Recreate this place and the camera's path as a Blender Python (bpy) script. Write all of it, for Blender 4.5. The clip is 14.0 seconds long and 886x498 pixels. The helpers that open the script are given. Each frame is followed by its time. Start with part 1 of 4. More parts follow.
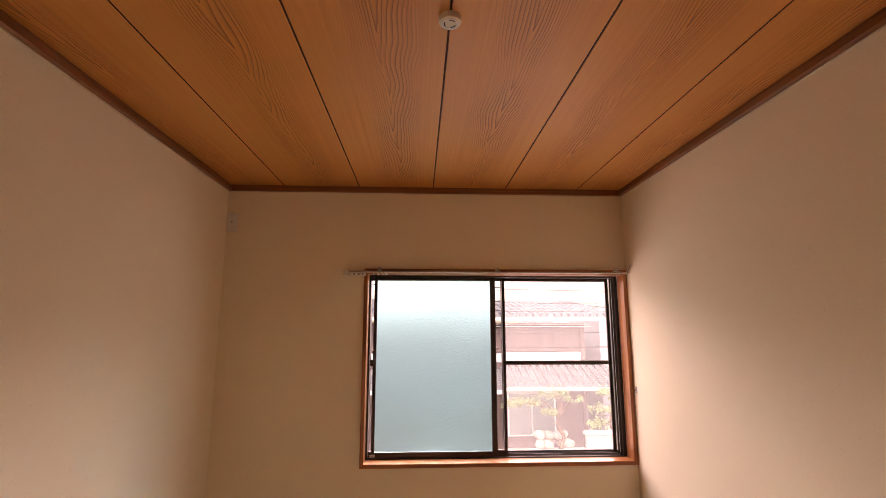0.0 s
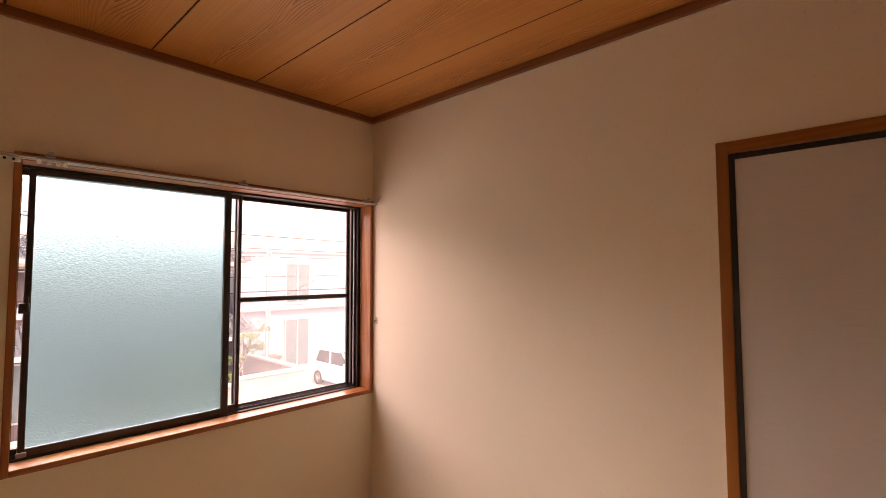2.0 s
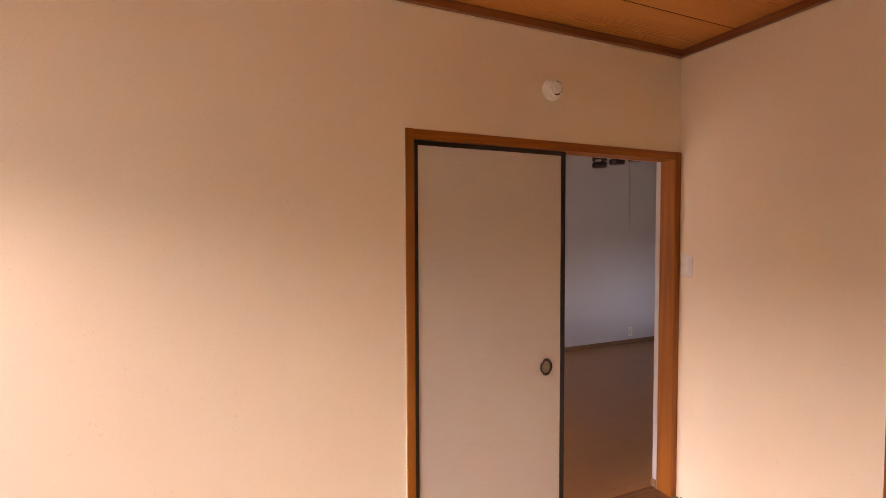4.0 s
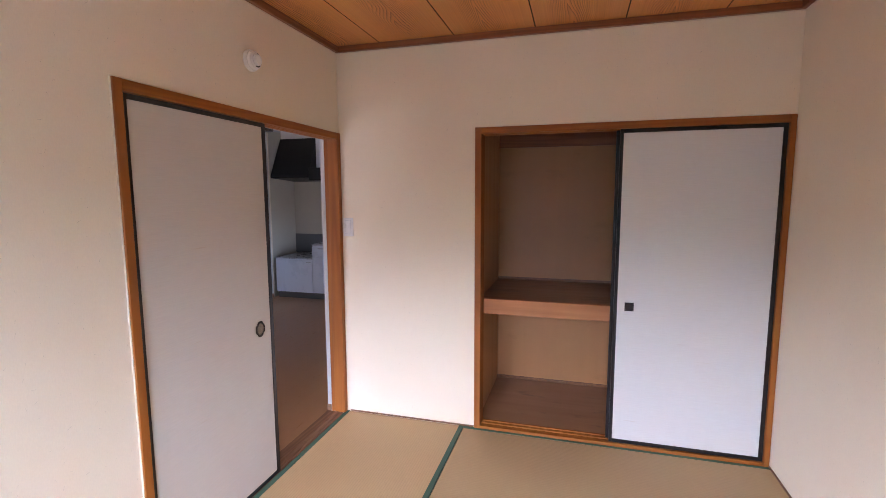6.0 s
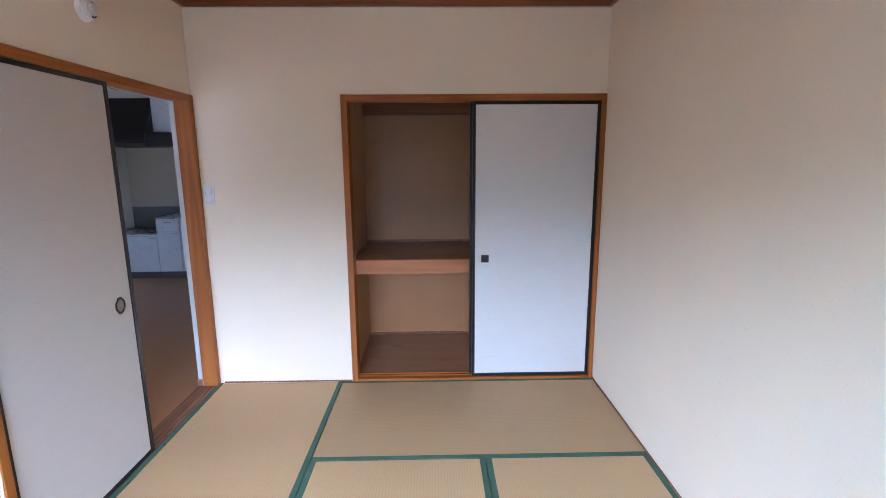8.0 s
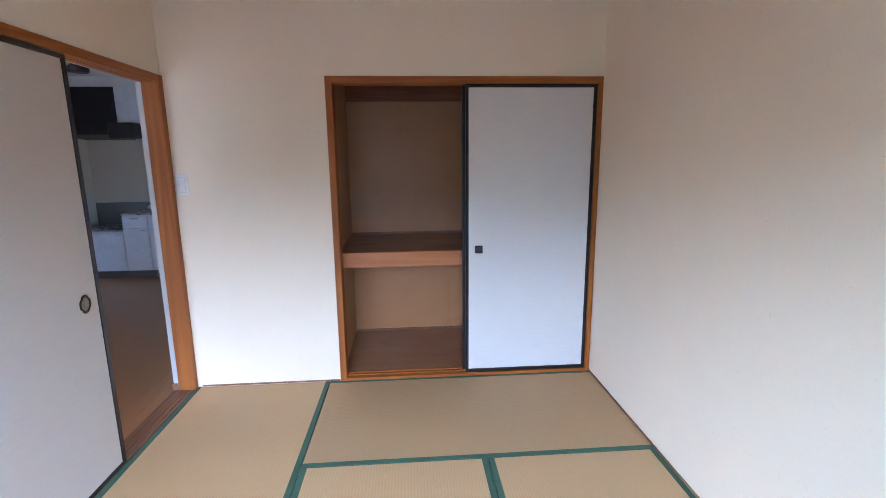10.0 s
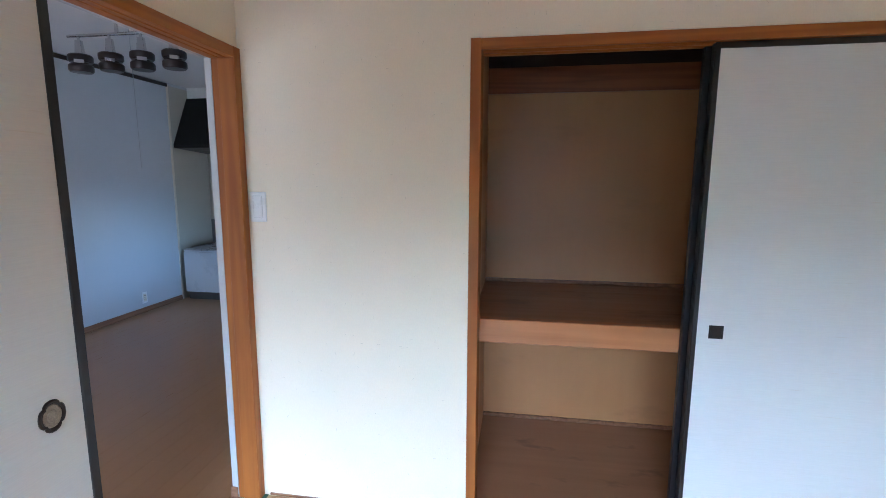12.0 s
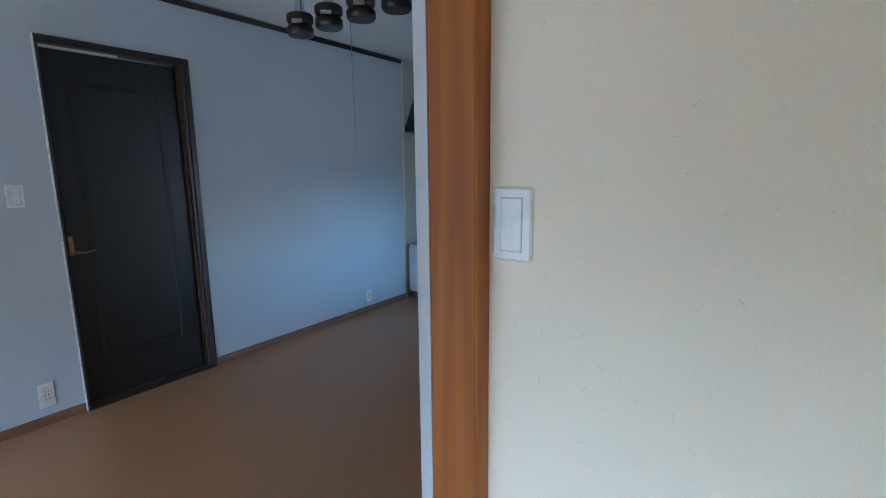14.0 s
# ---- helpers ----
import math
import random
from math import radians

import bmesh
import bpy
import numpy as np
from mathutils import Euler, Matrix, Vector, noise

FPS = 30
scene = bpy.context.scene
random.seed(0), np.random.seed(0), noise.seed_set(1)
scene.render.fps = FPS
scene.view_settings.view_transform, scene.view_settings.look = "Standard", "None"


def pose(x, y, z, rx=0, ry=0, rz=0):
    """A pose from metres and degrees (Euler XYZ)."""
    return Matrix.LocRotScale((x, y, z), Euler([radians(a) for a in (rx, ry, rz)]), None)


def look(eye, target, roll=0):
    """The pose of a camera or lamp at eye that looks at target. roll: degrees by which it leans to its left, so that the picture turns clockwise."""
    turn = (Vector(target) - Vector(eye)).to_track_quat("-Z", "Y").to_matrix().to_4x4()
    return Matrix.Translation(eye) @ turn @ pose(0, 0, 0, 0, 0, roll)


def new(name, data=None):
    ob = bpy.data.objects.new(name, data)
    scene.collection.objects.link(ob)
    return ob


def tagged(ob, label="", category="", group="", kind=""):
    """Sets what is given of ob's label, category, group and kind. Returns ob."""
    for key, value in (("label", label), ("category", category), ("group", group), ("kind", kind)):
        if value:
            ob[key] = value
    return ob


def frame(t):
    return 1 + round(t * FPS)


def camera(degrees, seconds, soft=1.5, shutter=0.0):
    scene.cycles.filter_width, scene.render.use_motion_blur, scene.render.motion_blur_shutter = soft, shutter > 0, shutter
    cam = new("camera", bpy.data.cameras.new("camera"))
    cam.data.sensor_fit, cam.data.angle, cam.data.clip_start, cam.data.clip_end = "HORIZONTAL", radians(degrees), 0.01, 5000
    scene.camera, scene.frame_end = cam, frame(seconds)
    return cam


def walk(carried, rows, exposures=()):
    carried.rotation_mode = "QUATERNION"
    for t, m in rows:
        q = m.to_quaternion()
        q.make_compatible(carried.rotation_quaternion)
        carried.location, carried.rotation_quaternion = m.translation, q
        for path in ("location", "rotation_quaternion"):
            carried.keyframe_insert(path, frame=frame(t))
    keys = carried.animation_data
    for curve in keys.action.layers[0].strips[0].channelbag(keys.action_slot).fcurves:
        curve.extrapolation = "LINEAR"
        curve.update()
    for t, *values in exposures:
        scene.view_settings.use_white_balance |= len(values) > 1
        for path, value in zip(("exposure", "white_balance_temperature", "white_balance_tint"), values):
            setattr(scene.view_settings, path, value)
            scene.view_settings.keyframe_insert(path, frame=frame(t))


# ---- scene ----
cam = camera(86.7, 14.0, soft=0.7)
PATH = [
    (0, (1.243, 0.535, 1.551), (1.341, 2.505, 1.88), 0.0),
    (0.5, (1.109, 0.599, 1.541), (1.336, 2.566, 1.823), 0.4),
    (1, (0.928, 0.732, 1.508), (1.504, 2.633, 1.737), -0.4),
    (1.5, (0.836, 0.948, 1.458), (1.846, 2.666, 1.629), -0.6),
    (2, (0.705, 1.182, 1.45), (2.171, 2.538, 1.56), -0.2),
    (2.5, (0.617, 1.444, 1.469), (2.433, 2.281, 1.507), -0.8),
    (3, (0.643, 1.713, 1.459), (2.622, 2.001, 1.451), -0.8),
    (3.5, (0.636, 1.955, 1.448), (2.627, 1.766, 1.444), 0.1),
    (4, (0.756, 2.236, 1.494), (2.584, 1.429, 1.417), -0.2),
    (4.2, (0.823, 2.311, 1.475), (2.551, 1.308, 1.393), -0.2),
    (6.3, (1.095, 2.916, 1.518), (1.484, 0.971, 1.265), 0.0),
    (6.5, (1.116, 2.944, 1.513), (1.418, 0.985, 1.244), 0.1),
    (7, (1.13, 3.002, 1.506), (1.248, 1.033, 1.175), 0.1),
    (7.5, (1.097, 3.04, 1.501), (1.113, 1.073, 1.141), -0.2),
    (8, (1.098, 3.064, 1.502), (1.062, 1.098, 1.136), -0.4),
    (10.3, (1.206, 2.854, 1.435), (1.064, 0.896, 1.055), -0.6),
    (10.5, (1.198, 2.748, 1.451), (1.099, 0.786, 1.075), -0.7),
    (11, (1.263, 2.468, 1.443), (1.284, 0.497, 1.106), -0.4),
    (11.5, (1.387, 2.133, 1.432), (1.544, 0.163, 1.127), -0.0),
    (12, (1.49, 1.79, 1.412), (1.803, -0.164, 1.119), 0.2),
    (12.5, (1.621, 1.474, 1.416), (2.182, -0.423, 1.121), 0.1),
    (13, (1.806, 1.185, 1.423), (2.561, -0.644, 1.137), -0.0),
    (13.5, (1.958, 0.926, 1.407), (2.903, -0.808, 1.09), -0.3),
    (14, (2.186, 0.703, 1.393), (3.334, -0.899, 1.051), -0.6),
]
walk(cam, [(t, look(e, a, r)) for t, e, a, r in PATH],
     exposures=[(0, 3.25, 11000, 46), (2.5, 3.0, 10900, 46), (3.5, 3.6, 11300, 50), (4.2, 3.85, 11000, 48), (6.3, 4.2, 6050, 26),
                (8.2, 4.2, 5480, 18), (10.5, 4.23, 5420, 16), (12.3, 4.4, 5250, 7), (13.0, 4.35, 5200, 6), (14, 4.2, 5020, 0)])

# ---- world and light ----
world = bpy.data.worlds.new("sky")
scene.world = world
world.use_nodes = True
wn = world.node_tree
sky = wn.nodes.new("ShaderNodeTexSky")
sky.sky_type = "NISHITA"
sky.sun_disc = False
sky.sun_elevation = radians(55)
sky.sun_rotation = radians(205)
sky.dust_density = 3.0
wn.links.new(sky.outputs[0], wn.nodes["Background"].inputs[0])
wn.nodes["Background"].inputs[1].default_value = 0.08


def lamp(name, kind, m, energy, color, **more):
    data = bpy.data.lights.new(name, kind)
    data.energy, data.color = energy, color
    for k, v in more.items():
        if k == "size":
            data.shape, data.size, data.size_y = "RECTANGLE", v[0], v[1]
        else:
            data.angle = v
    ob = new(name, data)
    ob.matrix_basis = m
    return ob


# hazy sun from behind the house
lamp("sun", "SUN", look((0, 0, 10), (0 + 0.24, 0 + 0.52, 10 - 0.82)), 0.65, (0.66, 0.86, 1.0), angle=radians(6))
# sky light for this room's window, from two area lamps set outside
lamp("window_sky", "AREA", look((1.8, 6.8, 5.1), (1.35, 1.4, 0.9)), 140, (0.80, 0.84, 1.0), size=(9.0, 5.4))
lamp("low_sky", "AREA", look((3.6, 15.0, 6.6), (1.7, 3.6, 1.6)), 430, (0.80, 0.84, 1.0), size=(17.0, 6.2))
# unseen bluish lamp, added to light the dining wall on the kitchen side
lamp("kitchen_fill_lamp", "AREA", look((-0.6, -2.6, 2.0), (2.75, -2.45, 1.2)), 6.5, (0.33, 0.60, 1.0), size=(2.4, 0.9))

# ---- materials ----


class Nodes:
    """A small writer for node materials."""

    def __init__(self, name):
        self.m = bpy.data.materials.new(name)
        self.m.use_nodes = True
        self.t = self.m.node_tree
        self.b = self.t.nodes["Principled BSDF"]
        self.out = self.t.nodes["Material Output"]

    def put(self, sock, v):
        if isinstance(v, bpy.types.NodeSocket):
            self.t.links.new(v, sock)
        elif isinstance(v, tuple) and len(v) == 3 and sock.type == "RGBA":
            sock.default_value = (*v, 1)
        else:
            sock.default_value = v

    def node(self, kind, **ins):
        n = self.t.nodes.new(kind)
        for k, v in ins.items():
            self.put(n.inputs[k.replace("_", " ")], v)
        return n

    def math(self, op, a, b=0.0, c=0.0):
        n = self.t.nodes.new("ShaderNodeMath")
        n.operation = op
        for i, v in enumerate((a, b, c)):
            self.put(n.inputs[i], v)
        return n.outputs[0]

    def pos(self, scale=(1, 1, 1)):
        n = self.t.nodes.new("ShaderNodeTexCoord")
        v = self.t.nodes.new("ShaderNodeVectorMath")
        v.operation = "MULTIPLY"
        self.put(v.inputs[0], n.outputs["Object"])
        v.inputs[1].default_value = scale
        return v.outputs[0]

    def xyz(self, v):
        n = self.t.nodes.new("ShaderNodeSeparateXYZ")
        self.put(n.inputs[0], v)
        return n.outputs

    def noise(self, v, scale, detail=4.0, rough=0.55):
        n = self.node("ShaderNodeTexNoise", Vector=v, Scale=scale, Detail=detail, Roughness=rough)
        return n.outputs["Fac"]

    def ramp(self, f, lo, hi, a=0.0, b=1.0):
        n = self.node("ShaderNodeMapRange", Value=f)
        for i, v in zip((1, 2, 3, 4), (lo, hi, a, b)):
            n.inputs[i].default_value = v
        return n.outputs[0]

    def mix(self, f, a, b):
        n = self.t.nodes.new("ShaderNodeMix")
        n.data_type = "RGBA"
        self.put(n.inputs[0], f)
        self.put(n.inputs[6], a)
        self.put(n.inputs[7], b)
        return n.outputs[2]

    def done(self, color, rough=0.6, metal=0.0, height=None, strength=0.2, dist=0.002, coat=0.0):
        self.put(self.b.inputs["Base Color"], color)
        self.put(self.b.inputs["Roughness"], rough)
        self.put(self.b.inputs["Metallic"], metal)
        self.b.inputs["Coat Weight"].default_value = coat
        if height is not None:
            n = self.node("ShaderNodeBump", Height=height, Strength=strength, Distance=dist)
            self.put(self.b.inputs["Normal"], n.outputs[0])
        return self.m


def tone(c, k):
    return tuple(min(1.0, a * k) for a in c)


def plain(name, c, rough=0.5, metal=0.0, var=0.08, s1=3.0, s2=90.0, strength=0.12, coat=0.0, dist=0.001):
    """Paint, plastic, metal: soft blotches, fine grain and slight relief."""
    n = Nodes(name)
    p = n.pos()
    f = n.math("ADD", n.math("MULTIPLY", n.noise(p, s1), 0.6), n.math("MULTIPLY", n.noise(p, s2, 2), 0.4))
    col = n.mix(n.ramp(f, 0.3, 0.7), tone(c, 1 - var), tone(c, 1 + var))
    r = n.ramp(n.noise(p, s1 * 4), 0.3, 0.7, max(0.03, rough - 0.07), min(1, rough + 0.07))
    return n.done(col, r, metal, n.noise(p, s2, 3), strength, dist, coat)


def wood(name, light, dark, axis, rough=0.4, scale=1.0, coat=0.0, figure=0.5, stain=0.0):
    """Planed wood: long grain along one axis, slow colour drift, pores."""
    n = Nodes(name)
    s = [38.0 * scale] * 3
    s["xyz".index(axis)] = 1.6 * scale
    p = n.pos(tuple(s))
    warp = n.noise(n.pos(tuple(a * 0.22 for a in s)), 1.0, 2)
    fine = n.noise(p, 1.0, 6, 0.65)
    w = n.math("SINE", n.math("MULTIPLY", n.math("ADD", warp, n.math("MULTIPLY", fine, 0.08)), 60.0))
    g = n.math("ADD", n.math("MULTIPLY", n.ramp(w, -1, 1), figure), n.math("MULTIPLY", fine, 1 - figure))
    drift = n.noise(n.pos(), 2.3, 3)
    col = n.mix(n.ramp(g, 0.2, 0.8), light, dark)
    col = n.mix(n.ramp(drift, 0.35, 0.65, 0.0, 0.35), col, tone(dark, 0.85))
    if stain:
        blot = n.noise(n.pos((1.0, 2.2, 2.2)), 2.7, 4, 0.6)
        col = n.mix(n.ramp(blot, 0.60, 0.68, 0.0, stain), col, tone(dark, 0.45))
    return n.done(col, n.ramp(fine, 0.3, 0.7, rough - 0.06, rough + 0.1), 0, fine, 0.15, 0.0008, coat)


def ceiling_wood():
    """Printed cedar boards: nested pointed arches down the middle of each board, straight grain beside them."""
    n = Nodes("cedar_ceiling_board")
    x, y, z = n.xyz(n.pos())
    k = n.math("DIVIDE", n.math("SUBTRACT", x, 0.356 - 0.484), 0.484)
    board = n.math("FLOOR", k)
    u = n.math("SUBTRACT", n.math("FRACT", k), 0.5)
    seed = n.math("MULTIPLY", n.math("FRACT", n.math("MULTIPLY", n.math("SINE", n.math("MULTIPLY", n.math("ADD", board, 1.7), 12.99)), 437.5)), 7.0)
    u = n.math("ADD", u, n.math("MULTIPLY", n.math("SUBTRACT", n.math("FRACT", n.math("MULTIPLY", seed, 3.1)), 0.5), 0.16))
    yy = n.math("ADD", y, seed)
    comb = n.node("ShaderNodeCombineXYZ", X=n.math("ADD", n.math("MULTIPLY", u, 1.1), n.math("MULTIPLY", board, 3.0)), Y=n.math("MULTIPLY", yy, 0.9))
    slow = n.noise(comb.outputs[0], 2.2, 1)
    comb2 = n.node("ShaderNodeCombineXYZ", X=n.math("ADD", n.math("MULTIPLY", u, 22.0), n.math("MULTIPLY", board, 31.0)), Y=n.math("MULTIPLY", yy, 11.0))
    wig = n.noise(comb2.outputs[0], 1.0, 3, 0.6)
    uu = n.math("MULTIPLY", n.math("ABSOLUTE", n.math("ADD", u, n.math("MULTIPLY", n.math("SUBTRACT", slow, 0.5), 0.22))), 1.0)
    arch = n.math("MULTIPLY", n.math("POWER", n.math("MAXIMUM", uu, 0.001), 1.25), 60.0)
    level = n.math("ADD", n.math("ADD", arch, n.math("MULTIPLY", yy, 5.4)), n.math("MULTIPLY", n.math("SUBTRACT", wig, 0.5), 0.26))
    level = n.math("ADD", level, n.math("MULTIPLY", slow, 1.4))
    fr = n.math("FRACT", level)
    line = n.math("POWER", fr, 3.5)
    fade = n.ramp(uu, 0.10, 0.27, 1.0, 0.12)
    comb3 = n.node("ShaderNodeCombineXYZ", X=n.math("ADD", n.math("MULTIPLY", u, 60.0), n.math("MULTIPLY", board, 17.0)), Y=n.math("MULTIPLY", yy, 0.7))
    streak = n.noise(comb3.outputs[0], 1.0, 4)
    some = n.ramp(n.noise(comb.outputs[0], 1.9, 2), 0.38, 0.56)
    amount = n.math("MULTIPLY", n.math("MULTIPLY", line, fade), n.math("ADD", n.math("MULTIPLY", some, 0.7), 0.3))
    base = n.mix(n.ramp(streak, 0.3, 0.7), (0.72, 0.300, 0.083), (0.60, 0.228, 0.058))
    base = n.mix(n.math("MULTIPLY", n.ramp(uu, 0.2, 0.5), 0.5), base, (0.72, 0.315, 0.092))
    col = n.mix(amount, base, (0.16, 0.048, 0.012))
    return n.done(col, 0.52, 0, n.math("SUBTRACT", 1.0, amount), 0.08, 0.0005)


def wallpaper(name, c, fleck, amount):
    """Paper-faced vinyl with short dark fibres and a soft fibrous relief."""
    n = Nodes(name)
    p = n.pos()
    soft = n.noise(p, 1.7, 3)
    fib = n.noise(n.pos((1, 1, 0.35)), 240.0, 3, 0.7)
    cell = n.node("ShaderNodeTexVoronoi", Vector=p, Scale=23.0)
    cell.feature = "F1"
    warp = n.noise(p, 60.0, 2)
    ang = n.xyz(cell.outputs["Color"])
    sp = n.t.nodes.new("ShaderNodeVectorMath")
    sp.operation = "SUBTRACT"
    n.put(sp.inputs[0], p)
    n.put(sp.inputs[1], cell.outputs["Position"])
    ox, oy, oz = n.xyz(sp.outputs[0])
    flat = n.math("ADD", ox, oy)
    th = n.math("MULTIPLY", ang[0], 3.1416)
    cs, sn = n.math("COSINE", th), n.math("SINE", th)
    along = n.math("ADD", n.math("MULTIPLY", flat, cs), n.math("MULTIPLY", oz, sn))
    across = n.math("ADD", n.math("SUBTRACT", n.math("MULTIPLY", oz, cs), n.math("MULTIPLY", flat, sn)), n.math("MULTIPLY", n.math("SUBTRACT", warp, 0.5), 0.006))
    inside = n.math("MULTIPLY", n.math("LESS_THAN", n.math("ABSOLUTE", across), 0.00042), n.math("LESS_THAN", n.math("ABSOLUTE", along), n.math("MULTIPLY", ang[1], 0.0075)))
    inside = n.math("MULTIPLY", inside, n.math("MULTIPLY", n.ramp(ang[2], 0.3, 1.0), amount))
    col = n.mix(n.ramp(soft, 0.35, 0.65), tone(c, 0.97), c)
    col = n.mix(n.ramp(fib, 0.35, 0.65, 0.0, 0.16), col, tone(c, 0.75))
    col = n.mix(inside, col, fleck)
    return n.done(col, 0.85, 0, fib, 0.25, 0.0012)


def fusuma_paper(name, c):
    """Sliding-door paper: level threads and a few longer fibres."""
    n = Nodes(name)
    thread = n.noise(n.pos((9, 9, 260)), 1.0, 5, 0.7)
    hair = n.ramp(n.noise(n.pos((5, 5, 95)), 1.0, 2), 0.70, 0.78)
    soft = n.noise(n.pos(), 2.2, 3)
    col = n.mix(n.ramp(thread, 0.3, 0.7, 0, 0.28), c, tone(c, 0.72))
    col = n.mix(n.math("MULTIPLY", hair, 0.3), col, (0.5, 0.36, 0.22))
    col = n.mix(n.ramp(soft, 0.35, 0.65, 0, 0.08), col, tone(c, 0.85))
    return n.done(col, 0.8, 0, thread, 0.12, 0.0008)


def tatami(name, axis, k=1.0):
    """Woven rush: close ribs across the mat, with straw-coloured drift; k darkens it for weave sheen."""
    n = Nodes(name)
    o = n.xyz(n.pos())
    a = o[0] if axis == "x" else o[1]
    b = o[1] if axis == "x" else o[0]
    rib = n.math("SINE", n.math("MULTIPLY", b, 2 * math.pi / 0.0145))
    s = (420, 26, 1) if axis == "y" else (26, 420, 1)
    straw = n.noise(n.pos(s), 1.0, 4, 0.7)
    wide = n.noise(n.pos(), 3.1, 4)
    cross = n.math("SINE", n.math("ADD", n.math("MULTIPLY", a, 2 * math.pi / 0.006), n.math("MULTIPLY", n.math("SIGN", rib), 1.57)))
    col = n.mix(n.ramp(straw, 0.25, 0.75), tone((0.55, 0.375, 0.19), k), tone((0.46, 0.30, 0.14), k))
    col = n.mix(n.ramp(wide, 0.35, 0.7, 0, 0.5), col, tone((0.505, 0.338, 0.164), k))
    col = n.mix(n.ramp(rib, -1.0, -0.5, 0.22, 0.0), col, (0.30, 0.20, 0.09))
    h = n.math("ADD", rib, n.math("MULTIPLY", cross, 0.4))
    return n.done(col, 0.6, 0, h, 0.18, 0.0008)


def laminate():
    """Brown printed strip flooring: faint grain along each board, slight change from board to board."""
    n = Nodes("dining_floor_laminate")
    info = n.t.nodes.new("ShaderNodeObjectInfo").outputs["Random"]
    x, y, z = n.xyz(n.pos())
    at = n.node("ShaderNodeCombineXYZ", X=n.math("ADD", n.math("MULTIPLY", x, 60.0), n.math("MULTIPLY", info, 90.0)), Y=n.math("MULTIPLY", y, 2.5))
    grain = n.noise(at.outputs[0], 1.0, 5, 0.6)
    col = n.mix(grain, (0.40, 0.205, 0.088), (0.44, 0.232, 0.102))
    col = n.mix(n.math("MULTIPLY", info, 0.14), col, (0.36, 0.18, 0.075))
    return n.done(col, n.ramp(grain, 0.3, 0.7, 0.27, 0.35), 0, grain, 0.05, 0.0004)


def see_through(name, tint, clear, haze=(0.9, 0.9, 0.9)):
    """Fine insect mesh: mostly gaps, the threads scatter the light; the haze share also stands in for glare."""
    n = Nodes(name)
    t = n.node("ShaderNodeBsdfTransparent", Color=tint)
    d = n.node("ShaderNodeBsdfTranslucent", Color=haze)
    m = n.t.nodes.new("ShaderNodeMixShader")
    f = n.noise(n.pos(), 900.0, 1)
    n.put(m.inputs[0], n.ramp(f, 0.3, 0.7, 1 - clear - 0.05, 1 - clear + 0.05))
    n.put(m.inputs[1], t.outputs[0])
    n.put(m.inputs[2], d.outputs[0])
    n.put(n.out.inputs[0], m.outputs[0])
    return n.m


def frosted():
    """Figured glass: rough refraction with a hammered relief."""
    n = Nodes("figured_glass")
    cell = n.node("ShaderNodeTexVoronoi", Vector=n.pos((85, 85, 330)), Scale=1.0)
    bump = n.node("ShaderNodeBump", Height=cell.outputs["Distance"], Strength=0.5, Distance=0.002)
    b = n.b
    # teal tint puts the green view behind clear glass into the pane's colour
    n.put(b.inputs["Base Color"], (0.14, 0.50, 0.60))
    b.inputs["Roughness"].default_value = 0.5
    b.inputs["Transmission Weight"].default_value = 1.0
    b.inputs["IOR"].default_value = 1.3
    n.put(b.inputs["Normal"], bump.outputs[0])
    return n.m


WALL = wallpaper("cream_wallpaper", (0.87, 0.77, 0.605), (0.36, 0.31, 0.24), 0.6)
# white paper set greyer, with the room's dimness put into the colour
WALL_DINING = wallpaper("white_wallpaper_dimmed", (0.56, 0.58, 0.59), (0.5, 0.5, 0.48), 0.2)
CEDAR = ceiling_wood()
MOULD = wood("brown_moulding_wood", (0.30, 0.105, 0.036), (0.20, 0.066, 0.022), "x", 0.4)
MOULD_Y = wood("brown_moulding_wood_long", (0.30, 0.105, 0.036), (0.20, 0.066, 0.022), "y", 0.4)
FRAME_Z = wood("orange_frame_wood_upright", (0.39, 0.125, 0.012), (0.28, 0.080, 0.008), "z", 0.58, 0.55)
FRAME_X = wood("orange_frame_wood_level", (0.39, 0.125, 0.012), (0.29, 0.084, 0.008), "x", 0.5)
FRAME_Y = wood("orange_frame_wood_deep", (0.39, 0.125, 0.012), (0.29, 0.084, 0.008), "y", 0.5)
CASE_X = wood("red_brown_window_wood_level", (0.46, 0.165, 0.052), (0.30, 0.092, 0.029), "x", 0.32)
CASE_Z = wood("red_brown_window_wood_upright", (0.46, 0.165, 0.052), (0.30, 0.092, 0.029), "z", 0.32)
BEAM = wood("pale_pine_beam", (0.52, 0.22, 0.08), (0.36, 0.13, 0.042), "x", 0.33, 0.45, 0.25, 0.4)
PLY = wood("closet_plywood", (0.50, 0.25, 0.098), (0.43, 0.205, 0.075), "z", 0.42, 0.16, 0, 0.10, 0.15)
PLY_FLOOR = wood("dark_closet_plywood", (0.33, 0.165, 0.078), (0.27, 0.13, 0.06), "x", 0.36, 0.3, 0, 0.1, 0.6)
SILL = wood("worn_sill_wood", (0.27, 0.13, 0.06), (0.17, 0.075, 0.034), "y", 0.4)
BRONZE = plain("bronze_aluminium", (0.045, 0.036, 0.032), 0.4, 0.3, 0.15)
LACQUER = plain("black_lacquer", (0.012, 0.011, 0.012), 0.35, 0.0, 0.2)
PAPER = fusuma_paper("fusuma_paper", (0.63, 0.58, 0.52))
PAPER_CLOSET = fusuma_paper("closet_fusuma_paper", (0.70, 0.695, 0.675))
